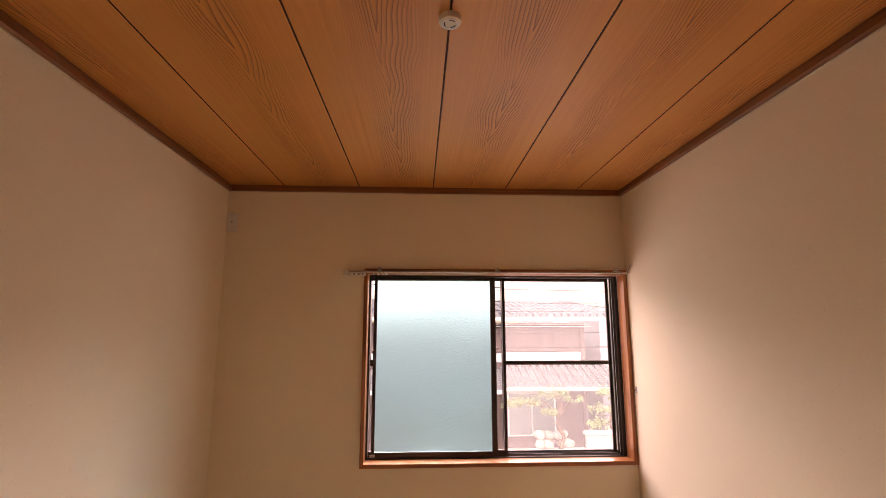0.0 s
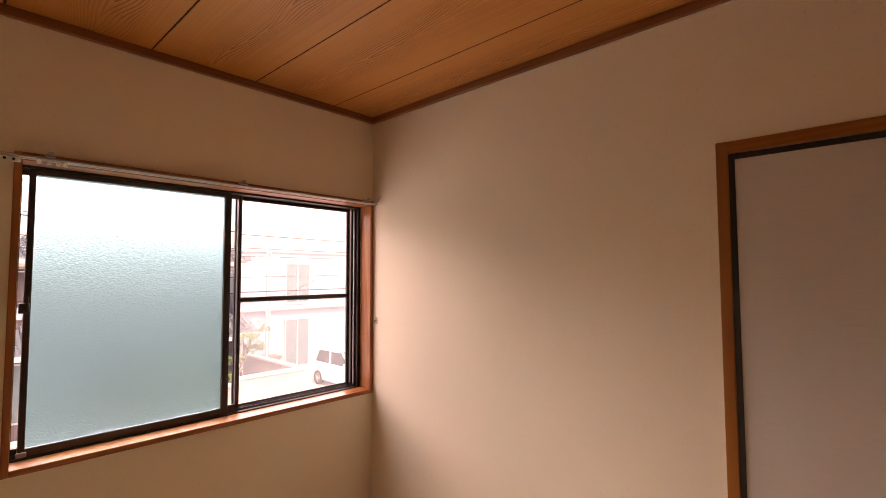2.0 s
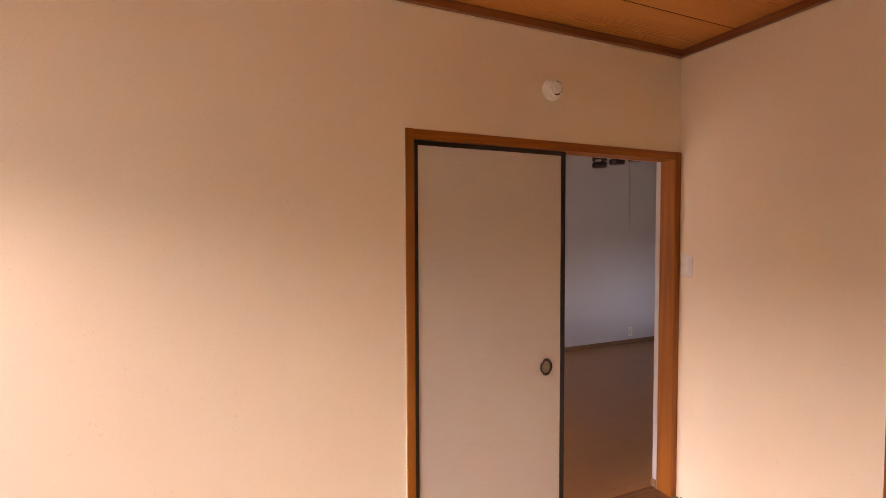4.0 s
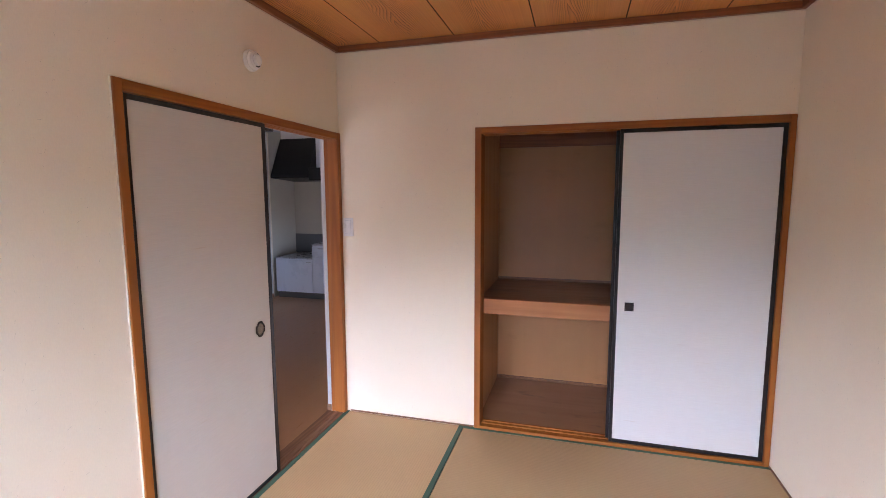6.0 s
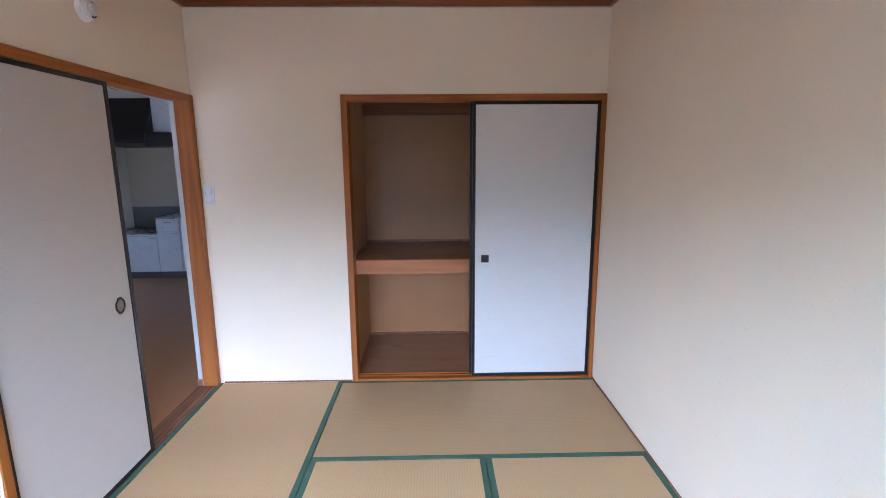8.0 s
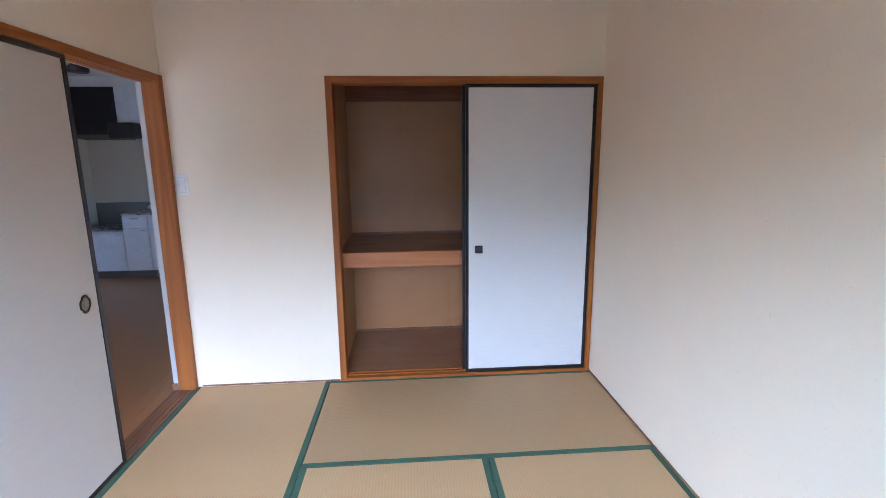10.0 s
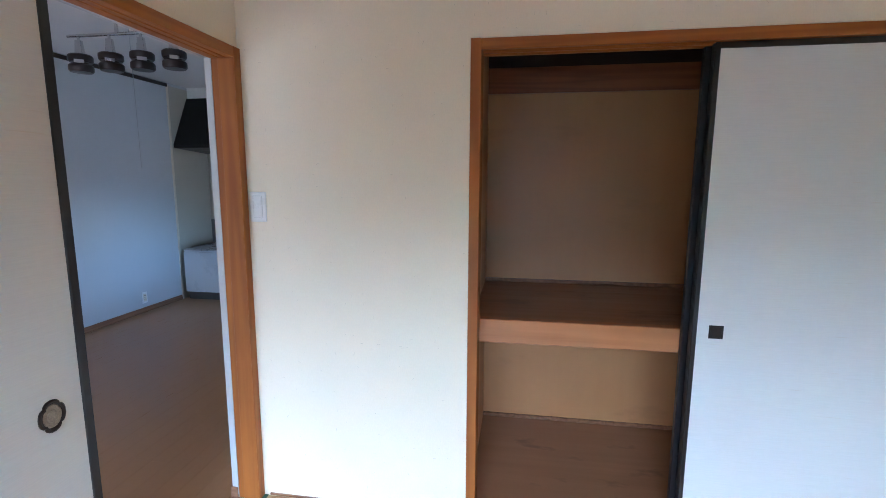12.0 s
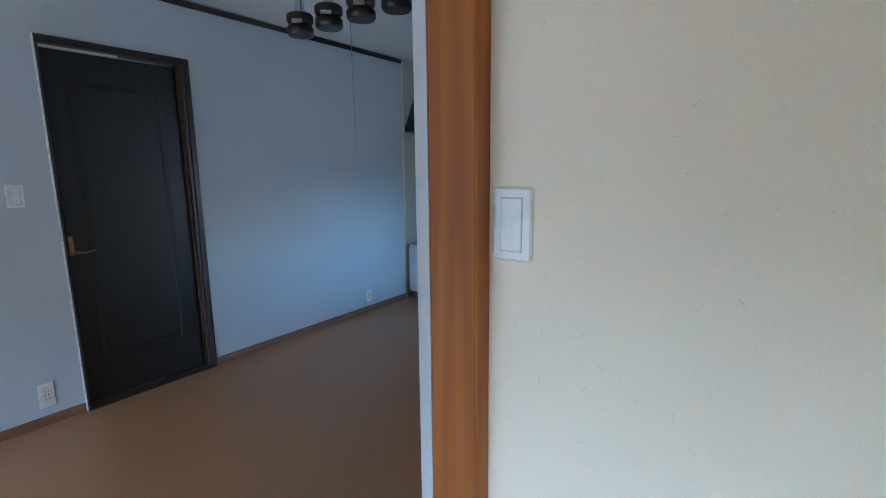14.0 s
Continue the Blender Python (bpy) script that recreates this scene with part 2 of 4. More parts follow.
# crosswise mats get a darker copy: weave-direction sheen put into the colour
TATAMI_X, TATAMI_Y = tatami("woven_rush_sheen_darkened", "x", 0.86), tatami("woven_rush_sheen_lit", "y")
BORDER = plain("green_tatami_border", (0.045, 0.11, 0.07), 0.75, 0, 0.2, 8, 400, 0.4)
FLOOR = laminate()
PLASTIC = plain("white_plastic", (0.78, 0.78, 0.76), 0.3, 0, 0.02)
IVORY = plain("ivory_plastic", (0.72, 0.66, 0.54), 0.35, 0, 0.03)
GREY = plain("grey_plastic", (0.42, 0.43, 0.44), 0.4, 0, 0.04)
STEEL = plain("brushed_steel", (0.5, 0.5, 0.5), 0.3, 0.95, 0.06)
CHROME = plain("chrome", (0.7, 0.7, 0.7), 0.14, 1.0, 0.03)
BRASS = plain("dull_brass", (0.45, 0.31, 0.13), 0.35, 0.9, 0.12)
PEWTER = plain("aged_pull_metal", (0.30, 0.25, 0.19), 0.5, 0.5, 0.35, 60, 260, 0.6)
DARK_BRONZE = plain("dark_bronze_pull", (0.022, 0.014, 0.010), 0.4, 0.3, 0.25)
DARK_WOOD = wood("dark_door_veneer", (0.018, 0.014, 0.010), (0.012, 0.009, 0.006), "z", 0.42)
DARK_TRIM = plain("dark_brown_trim", (0.03, 0.02, 0.016), 0.4, 0, 0.2)
JAMB_BROWN = wood("brown_door_jamb", (0.085, 0.050, 0.024), (0.06, 0.034, 0.016), "z", 0.35)
BLACK = plain("black_enamel", (0.012, 0.012, 0.012), 0.42, 0, 0.05, 2, 60, 0.01)
CABINET = plain("white_cabinet_laminate", (0.70, 0.75, 0.80), 0.3, 0, 0.02, 2, 60, 0.01)
PANEL = plain("kitchen_wall_panel", (0.50, 0.47, 0.38), 0.35, 0, 0.03, 2, 60, 0.02)
SPLASH = plain("grey_splashback", (0.17, 0.165, 0.16), 0.35, 0.4, 0.1)
BASEWOOD = wood("baseboard_wood", (0.30, 0.16, 0.085), (0.22, 0.11, 0.055), "y", 0.4)
CEIL_WHITE = plain("white_ceiling_paper", (0.72, 0.72, 0.70), 0.85, 0, 0.03, 2, 250, 0.3)
DARKLAMP = plain("dark_wood_lamp_shade", (0.022, 0.013, 0.01), 0.35, 0, 0.25)
GLASS_F = frosted()
GLASS_C = Nodes("clear_glass").m
GLASS_C.node_tree.nodes["Principled BSDF"].inputs["Transmission Weight"].default_value = 1.0
GLASS_C.node_tree.nodes["Principled BSDF"].inputs["Roughness"].default_value = 0.0
GLASS_C.node_tree.nodes["Principled BSDF"].inputs["IOR"].default_value = 1.05
# haze share set to wash the outside view pale, in place of glare
SCREEN = see_through("insect_screen", (0.92, 0.92, 0.92), 0.945)
RUBBER = plain("tyre_rubber", (0.02, 0.02, 0.02), 0.7)
RAIL = plain("grey_rail_metal", (0.42, 0.38, 0.33), 0.35, 0.4, 0.1)
PALE_SEAL = plain("pale_sealant", (0.74, 0.66, 0.53), 0.7, 0, 0.04)
JOINT = plain("dark_joint", (0.05, 0.018, 0.009), 0.95)
# outside
CONCRETE = plain("pale_concrete", (0.46, 0.45, 0.43), 0.85, 0, 0.12, 1.2, 30, 0.5, 0, 0.01)
# white walls set dark and bluish: glare and pink cast countered in the colour
SIDING = plain("white_stucco_darkened", (0.29, 0.34, 0.38), 0.85, 0, 0.05, 0.6, 40, 0.4, 0, 0.01)
BROWN = wood("red_brown_boarding", (0.125, 0.10, 0.102), (0.09, 0.07, 0.072), "z", 0.7, 0.4)
TILE = plain("grey_roof_tile", (0.12, 0.14, 0.16), 0.5, 0, 0.2, 2, 20, 0.3)
WINDOW = plain("house_window_glass", (0.13, 0.19, 0.20), 0.12, 0, 0.15)
CARPAINT = plain("white_car_paint", (0.75, 0.75, 0.76), 0.2, 0, 0.02, 3, 90, 0.02, 0.6)
CARGREY = plain("grey_car_paint", (0.16, 0.165, 0.17), 0.25, 0.3, 0.05, 3, 90, 0.02, 0.6)
CARGLASS = plain("dark_car_glass", (0.05, 0.06, 0.065), 0.08, 0, 0.1)
BARK = plain("pine_bark", (0.10, 0.07, 0.05), 0.9, 0, 0.3, 5, 40, 0.8, 0, 0.02)
LEAF = plain("yellow_green_leaves", (0.10, 0.17, 0.07), 0.6, 0, 0.4, 4, 30)
STONE = plain("garden_stone", (0.30, 0.28, 0.26), 0.85, 0, 0.25, 4, 40, 0.6, 0, 0.02)
SLATE_PINK = plain("brick_planter", (0.34, 0.17, 0.14), 0.8, 0, 0.2)

# ---- mesh helpers ----
BASE = {}


def box(bm, x0, x1, y0, y1, z0, z1, bev=0.0, seg=1):
    made = bmesh.ops.create_cube(bm, size=1.0)["verts"]
    for v in made:
        v.co = Vector(((x0 + x1) / 2 + v.co.x * (x1 - x0), (y0 + y1) / 2 + v.co.y * (y1 - y0), (z0 + z1) / 2 + v.co.z * (z1 - z0)))
    if bev:
        edges = list({e for v in made for e in v.link_edges})
        bmesh.ops.bevel(bm, geom=edges, offset=bev, segments=seg, affect="EDGES", profile=0.6)
    return bm


def tube(bm, a, b, r, r2=None, n=16, caps=True):
    """A round bar from a to b."""
    a, b = Vector(a), Vector(b)
    m = (b - a).to_track_quat("Z", "Y").to_matrix().to_4x4()
    bmesh.ops.create_cone(bm, cap_ends=caps, segments=n, radius1=r, radius2=r if r2 is None else r2, depth=(b - a).length,
                          matrix=Matrix.Translation((a + b) / 2) @ m)
    return bm


def lathe(bm, profile, centre, axis, n=32):
    """Turn a profile of (radius, height) about an axis through centre."""
    q = Vector(axis).to_track_quat("Z", "Y").to_matrix()
    rings = []
    for r, h in profile:
        ring = []
        for i in range(n):
            a = 2 * math.pi * i / n
            ring.append(bm.verts.new(Vector(centre) + q @ Vector((r * math.cos(a), r * math.sin(a), h))))
        rings.append(ring)
    for p, q2 in zip(rings, rings[1:]):
        for i in range(n):
            bm.faces.new((p[i], p[(i + 1) % n], q2[(i + 1) % n], q2[i]))
    bm.faces.new(rings[-1])
    bm.faces.new(list(reversed(rings[0])))
    return bm


def prism(bm, outline, lo, hi, axis):
    """Push a closed outline of two coordinates along the third axis."""
    def at(p, q, h):
        return {"x": (h, p, q), "y": (p, h, q), "z": (p, q, h)}[axis]
    a = [bm.verts.new(at(p, q, lo)) for p, q in outline]
    b = [bm.verts.new(at(p, q, hi)) for p, q in outline]
    bm.faces.new(a)
    bm.faces.new(list(reversed(b)))
    for i in range(len(a)):
        j = (i + 1) % len(a)
        bm.faces.new((a[j], a[i], b[i], b[j]))
    bmesh.ops.recalc_face_normals(bm, faces=bm.faces[:])
    return bm


def mesh_of(name, bm, material, smooth=False):
    bmesh.ops.recalc_face_normals(bm, faces=bm.faces[:])
    me = bpy.data.meshes.new(name)
    bm.to_mesh(me)
    bm.free()
    me.materials.append(material)
    if smooth:
        for f in me.polygons:
            f.use_smooth = True
        me.set_sharp_from_angle(angle=radians(35))
    return me


def B(*boxes, bev=0.0):
    bm = bmesh.new()
    for b in boxes:
        box(bm, *b, bev=bev)
    return bm


def thing(name, at, label, category, group="", kind=""):
    """An empty at the thing's base; its parts hang under it."""
    ob = new(name)
    ob.empty_display_size = 0.05
    ob.location = at
    BASE[ob] = Vector(at)
    return tagged(ob, label, category, group, kind)


def part(name, bm, material, parent, label="", smooth=False):
    base = BASE[parent]
    bmesh.ops.translate(bm, verts=bm.verts[:], vec=-base)
    ob = new(name, mesh_of(name, bm, material, smooth))
    ob.parent = parent
    BASE[ob] = base
    return tagged(ob, label)


def solid(name, bm, material, label, category, kind="", group="", smooth=False):
    """A thing that is one mesh."""
    ob = new(name, mesh_of(name, bm, material, smooth))
    BASE[ob] = Vector((0, 0, 0))
    return tagged(ob, label, category, group, kind)


# ---- the room: floor, walls, ceiling ----
W, L, H = 2.6, 3.55, 2.462       # width, length, board height
X2 = 5.41                        # far wall of the dining room
WX0, WX1, WZ0, WZ1 = 0.89, 2.6, 0.715, 1.922   # window casing, outside edges
DZ = 1.917                       # head of both sliding-door frames

S = "structure"
wall_window = solid("wall_north", B((-0.14, 0.893, L, L + 0.15, -0.1, 2.6), (0.893, W + 0.13, L, L + 0.15, WZ1 - 0.003, 2.6),
                                    (0.893, W + 0.13, L, L + 0.15, -0.1, WZ0 + 0.003), (W, W + 0.13, L, L + 0.15, WZ0 + 0.003, WZ1 - 0.003)),
                    WALL, "cream fibre wallpaper wall around the sliding window", "wall", S)
solid("wall_west", B((-0.14, 0, -1.0, L, -0.1, 2.6)), WALL, "plain cream fibre wallpaper wall beside the closet", "wall", S)
solid("wall_east", B((W, W + 0.09, 1.589, L, -0.1, 2.6), (W, W + 0.09, 0.003, 1.589, DZ - 0.003, 2.6)), WALL,
      "cream wallpaper wall around the sliding doorway", "wall", S)
solid("wall_south", B((1.673, W + 0.09, -0.1, 0, -0.1, 2.6), (0.0, 1.673, -0.1, 0, DZ - 0.003, 2.6)), WALL,
      "cream wallpaper wall around the closet opening", "wall", S)
solid("floor", B((-0.14, W + 0.1, -1.0, L + 0.15, -0.16, -0.05)), PLY_FLOOR, "plywood subfloor under the tatami mats", "floor", S)

# ceiling boards in one mesh, with dark gaps
bm = bmesh.new()
joints = [0.0, 0.356, 0.842, 1.327, 1.808, 2.292, W]
for a, b in zip(joints, joints[1:]):
    box(bm, a + (0.0036 if a else 0), b - (0.0036 if b < W else 0), 0, L, H, H + 0.012, bev=0.0015)
solid("ceiling", bm, CEDAR, "cedar-grained board ceiling with narrow dark joints", "ceiling", S)
solid("ceiling_backing", B((-0.14, W + 0.1, -1.0, L + 0.15, H + 0.014, H + 0.14)), DARK_TRIM, "dark backing above the ceiling boards", "ceiling", S)
bm = bmesh.new()
for a in joints[1:-1]:
    box(bm, a - 0.007, a + 0.007, 0, L, H + 0.0022, H + 0.0135)
solid("ceiling_joints", bm, JOINT, "dark recessed joints between the ceiling boards", "ceiling", S)
for nm, b, m in (("crown_moulding_north", (0, W, L - 0.028, L, 2.424, H - 0.001), MOULD), ("crown_moulding_south", (0, W, 0, 0.028, 2.424, H - 0.001), MOULD),
                 ("crown_moulding_west", (0, 0.028, 0.028, L - 0.028, 2.423, H - 0.002), MOULD_Y), ("crown_moulding_east", (W - 0.028, W, 0.028, L - 0.028, 2.423, H - 0.002), MOULD_Y)):
    solid(nm, B(b, bev=0.003), m, "brown wooden moulding under the board ceiling", "moulding", S)

for nm, b in (("trim_crown_north", (0.004, W - 0.004, L - 0.006, L, 2.419, 2.4235)), ("trim_crown_south", (0.004, W - 0.004, 0, 0.006, 2.419, 2.4235)),
              ("trim_crown_west", (0, 0.006, 0.008, L - 0.008, 2.418, 2.4225)), ("trim_crown_east", (W - 0.006, W, 0.008, L - 0.008, 2.418, 2.4225))):
    solid(nm, B(b), PALE_SEAL, "thin pale sealant line under the ceiling moulding", "trim", S)

# ---- tatami mats ----


def tatami_mat(x0, x1, y0, y1, long):
    t = thing("tatami_mat", ((x0 + x1) / 2, (y0 + y1) / 2, -0.05), "straw-coloured woven rush tatami mat with green cloth borders", "tatami mat", "tatami mats on the floor")
    g = 0.0015
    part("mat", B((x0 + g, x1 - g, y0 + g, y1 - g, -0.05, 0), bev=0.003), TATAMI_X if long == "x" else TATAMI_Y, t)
    e = 0.031
    for s in (0, 1):
        if long == "x":
            q = (x0 + g, x1 - g, y0 + g, y0 + e, -0.045, 0.0022) if s == 0 else (x0 + g, x1 - g, y1 - e, y1 - g, -0.045, 0.0022)
        else:
            q = (x0 + g, x0 + e, y0 + g, y1 - g, -0.045, 0.0022) if s == 0 else (x1 - e, x1 - g, y0 + g, y1 - g, -0.045, 0.0022)
        part("border", B(q, bev=0.001), BORDER, t, "dark green cloth border")


TX, TY = 1.745, 0.89
tatami_mat(TX, W, 0, 1.775, "y")
tatami_mat(TX, W, 1.775, L, "y")
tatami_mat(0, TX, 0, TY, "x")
tatami_mat(0, TX / 2 - 0.025, TY, 2.66, "y")
tatami_mat(TX / 2 - 0.025, TX, TY, 2.66, "y")
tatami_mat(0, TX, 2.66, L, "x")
for nm, b in (("trim_west", (0, 0.006, 0, L, 0.003, 0.012)), ("trim_south", (1.68, 2.56, 0, 0.006, 0.003, 0.012))):
    solid(nm, B(b), SILL, "thin dark wood strip where wall meets mats", "trim", S)

# ---- window ----


def rect_frame(x0, x1, y0, y1, z0, z1, w, wt=None, wb=None):
    wt, wb = wt or w, wb or w
    return [(x0, x0 + w, y0, y1, z0, z1), (x1 - w, x1, y0, y1, z0, z1), (x0 + w, x1 - w, y0, y1, z1 - wt, z1), (x0 + w, x1 - w, y0, y1, z0, z0 + wb)]


win = thing("window_1", (1.745, L, WZ0), "sliding window in a red-brown wooden casing, open behind an insect screen", "window", kind=S)
part("casing_jamb", B((WX0, WX0 + 0.024, L - 0.012, L + 0.09, WZ0, WZ1), bev=0.002), CASE_Z, win, "red-brown wooden jamb")
part("casing_jamb", B((WX1 - 0.026, WX1 - 0.001, L - 0.012, L + 0.09, WZ0, WZ1), bev=0.002), CASE_Z, win, "red-brown wooden jamb")
part("casing_head", B((WX0 + 0.024, WX1 - 0.026, L - 0.012, L + 0.09, WZ1 - 0.032, WZ1), bev=0.002), CASE_X, win, "red-brown wooden head")
part("window_sill", B((WX0 + 0.024, WX1 - 0.026, L - 0.014, L + 0.09, WZ0, WZ0 + 0.024), bev=0.002), CASE_X, win, "glossy red-brown wooden sill")
# aluminium outer frame with tracks
FX0, FX1, FZ0, FZ1 = WX0 + 0.024, WX1 - 0.026, WZ0 + 0.024, WZ1 - 0.032
part("window_frame", B(*rect_frame(FX0, FX1, L + 0.09, L + 0.19, FZ0 - 0.01, FZ1 + 0.01, 0.011, 0.020, 0.014), (FX1 - 0.022, FX1, L + 0.09, L + 0.19, FZ0, FZ1), (FX0, FX1, L + 0.108, L + 0.111, FZ0 + 0.008, FZ0 + 0.02),
                       (FX0, FX1, L + 0.142, L + 0.145, FZ0 + 0.008, FZ0 + 0.02), (FX0, FX1, L + 0.172, L + 0.175, FZ0 + 0.008, FZ0 + 0.02),
                       (FX1 - 0.034, FX1 - 0.022, L + 0.108, L + 0.111, FZ0, FZ1), (FX1 - 0.034, FX1 - 0.022, L + 0.142, L + 0.145, FZ0, FZ1)), BRONZE, win, "dark bronze aluminium frame with tracks")
part("window_weatherstrip", B((FX1 - 0.028, FX1 - 0.022, L + 0.122, L + 0.132, FZ0 + 0.01, FZ1 - 0.02)), GREY, win, "pale jamb seal")


def sash(name, x0, x1, y0, y1, wl, wr, glass, label, glabel):
    z0, z1 = FZ0 + 0.01, FZ1 - 0.012
    s = part(name, B((x0, x0 + wl, y0, y1, z0, z1), (x1 - wr, x1, y0, y1, z0, z1), (x0 + wl, x1 - wr, y0, y1, z1 - 0.020, z1), (x0 + wl, x1 - wr, y0, y1, z0, z0 + 0.030), bev=0.002), BRONZE, win, label)
    bm = bmesh.new()
    bmesh.ops.create_grid(bm, x_segments=1, y_segments=1, size=0.5, matrix=Matrix.Translation(((x0 + x1) / 2, (y0 + y1) / 2, (z0 + z1) / 2)) @ Matrix.Diagonal((x1 - x0 - 0.03, 1, z1 - z0 - 0.04, 1)) @ pose(0, 0, 0, 90))
    g = part("pane", bm, glass, s, glabel)
    g.visible_shadow = False
    return s


s1 = sash("sash", 0.946, 1.745, L + 0.094, L + 0.120, 0.021, 0.034, GLASS_F, "bronze sash with obscure glass, slid off its end stop", "figured obscure glass")
sash("sash", 0.905, 1.815, L + 0.126, L + 0.150, 0.018, 0.020, GLASS_C, "bronze sash with clear glass behind the other", "clear glass")
part("latch", B((0.930, 0.962, L + 0.078, L + 0.094, 1.305, 1.345), (0.95, 0.957, L + 0.068, L + 0.08, 1.318, 1.372), bev=0.002), DARK_TRIM, s1, "small dark finger latch")
part("sash_roller", B((0.94, 0.972, L + 0.084, L + 0.094, FZ0 + 0.012, FZ0 + 0.03), bev=0.002), GREY, s1)
sc = part("screen_frame", B(*rect_frame(1.792, FX1 - 0.036, L + 0.156, L + 0.172, FZ0 + 0.008, FZ1 - 0.008, 0.022, 0.022, 0.02), (1.81, FX1 - 0.06, L + 0.157, L + 0.171, 1.306, 1.332), bev=0.002), BRONZE, win, "bronze insect-screen frame with a middle rail")
g = part("screen_mesh", B((1.806, FX1 - 0.056, L + 0.1635, L + 0.1645, FZ0 + 0.03, FZ1 - 0.03)), SCREEN, sc, "fine grey insect mesh")
g.visible_shadow = False

# curtain rail in front of the window head
rail = thing("curtain_rail", (1.7, L - 0.05, 1.9), "white double curtain rail on brackets above the window", "curtain rail")
part("rail", B((0.775, 2.592, L - 0.07, L - 0.052, 1.892, 1.901), bev=0.003), RAIL, rail, "front rail")
part("rail", B((0.80, 2.592, L - 0.036, L - 0.02, 1.892, 1.901), bev=0.003), RAIL, rail, "back rail")
for x in (0.99, 1.74, 2.52):
    part("bracket", B((x - 0.012, x + 0.012, L - 0.075, L, 1.901, 1.907), (x - 0.012, x + 0.012, L - 0.016, L - 0.0125, 1.895, 1.925), (x - 0.008, x + 0.008, L - 0.062, L - 0.05, 1.915, 1.926), bev=0.001), GREY, rail, "metal bracket")
for x in (0.955, 0.985, 1.012, 1.035):
    part("runner", B((x - 0.007, x + 0.007, L - 0.066, L - 0.056, 1.874, 1.892), bev=0.002), PLASTIC, rail)
part("end_bracket", B((0.765, 0.905, L - 0.05, L - 0.046, 1.872, 1.892), (0.765, 0.80, L - 0.074, L - 0.048, 1.874, 1.903), bev=0.0015), PLASTIC, rail, "white perforated end bracket")
for x in (0.79, 0.83, 0.86, 0.885):
    part("screw", tube(bmesh.new(), (x, L - 0.052, 1.882), (x, L - 0.049, 1.882), 0.005, n=10), BLACK, rail)
part("end_hook", tube(bmesh.new(), (2.585, L - 0.06, 1.905), (2.594, L - 0.085, 1.945), 0.003, n=8), GREY, rail)

# ---- sliding doorway to the dining room ----
dr = thing("door_1", (W, 0.8, 0), "sliding doorway frame of orange-brown wood, standing half open", "door frame", kind=S)
JX0, JX1 = W - 0.012, W + 0.092
part("jamb", B((JX0, JX1, 1.555, 1.592, 0.0, DZ), bev=0.002), FRAME_Z, dr)
part("jamb", B((JX0, W - 0.007, 0.002, 0.044, 0.0, DZ), (W - 0.007, W + 0.062, 0.002, 0.0432, 0.0, DZ), (W + 0.062, JX1, 0.002, 0.0385, 0.0, DZ), bev=0.0018), FRAME_Z, dr)
part("lintel", B((JX0 + 0.001, W + 0.02, 0.044, 1.555, 1.876, DZ - 0.001), (W + 0.026, W + 0.05, 0.044, 1.555, 1.876, DZ - 0.001), (W + 0.056, JX1, 0.044, 1.555, 1.876, DZ - 0.001), (JX0 + 0.002, JX1, 0.044, 1.555, 1.89, DZ - 0.002), bev=0.0015), FRAME_Y, dr, "grooved wooden lintel")
part("sill", B((JX0 + 0.012, W + 0.02, 0.044, 1.555, -0.03, 0.004), (W + 0.023, W + 0.05, 0.044, 1.555, -0.03, 0.004), (W + 0.053, JX1 + 0.03, 0.044, 1.555, -0.03, 0.004), bev=0.001), SILL, dr, "grooved worn wooden sill")

part("sealant", B((W - 0.006, W, 1.5925, 1.595, 0.0, DZ + 0.003), (W - 0.006, W, 0.01, 1.5925, DZ + 0.0005, DZ + 0.003)), PALE_SEAL, dr, "pale sealant line round the frame")


def oval_pull(parent, x, y, z, nx):
    """A lobed dark metal finger pull with a paler sunk dish and a raised boss."""
    def lobed(profile, depth):
        bm = bmesh.new()
        n = 48
        rings = []
        for r, h in profile:
            ring = []
            for i in range(n):
                a = 2 * math.pi * i / n
                lobe = 1 - (depth * (1 - abs(math.cos(2 * a))) ** 3 if r > 0.03 else 0)
                ring.append(bm.verts.new((x + nx * h, y + r * 0.84 * lobe * math.cos(a), z + r * lobe * math.sin(a))))
            rings.append(ring)
        for p, q in zip(rings, rings[1:]):
            for i in range(n):
                bm.faces.new((p[i], p[(i + 1) % n], q[(i + 1) % n], q[i]))
        bm.faces.new(rings[-1])
        return bm
    ob = part("finger_pull", lobed([(0.041, 0.0), (0.041, 0.003), (0.037, 0.0055), (0.031, 0.0045), (0.0295, 0.001)], 0.13), DARK_BRONZE, parent, "lobed dark bronze finger pull", True)
    part("pull_dish", lobed([(0.0292, 0.0012), (0.027, 0.003), (0.024, 0.0018), (0.016, 0.0016), (0.0145, 0.003), (0.008, 0.0034)], 0.0), PEWTER, ob, "paler engraved dish", True)


f1 = thing("sliding_door", (W + 0.01, 1.17, 0.004), "cream paper sliding door with a black lacquer frame, half open", "sliding door")
y0, y1, z0, z1 = 0.775, 1.556, 0.006, 1.872
part("frame", B((W - 0.004, W + 0.018, y0, y0 + 0.025, z0, z1), (W - 0.004, W + 0.018, y1 - 0.02, y1, z0, z1), (W - 0.003, W + 0.017, y0 + 0.02, y1 - 0.02, z1 - 0.02, z1), (W - 0.003, W + 0.017, y0 + 0.02, y1 - 0.02, z0, z0 + 0.02), bev=0.002), LACQUER, f1, "black lacquer frame")
part("panel", B((W + 0.001, W + 0.015, y0 + 0.02, y1 - 0.02, z0 + 0.02, z1 - 0.02)), PAPER, f1, "cream fibre paper")
oval_pull(f1, W + 0.0005, 0.882, 0.838, -1)

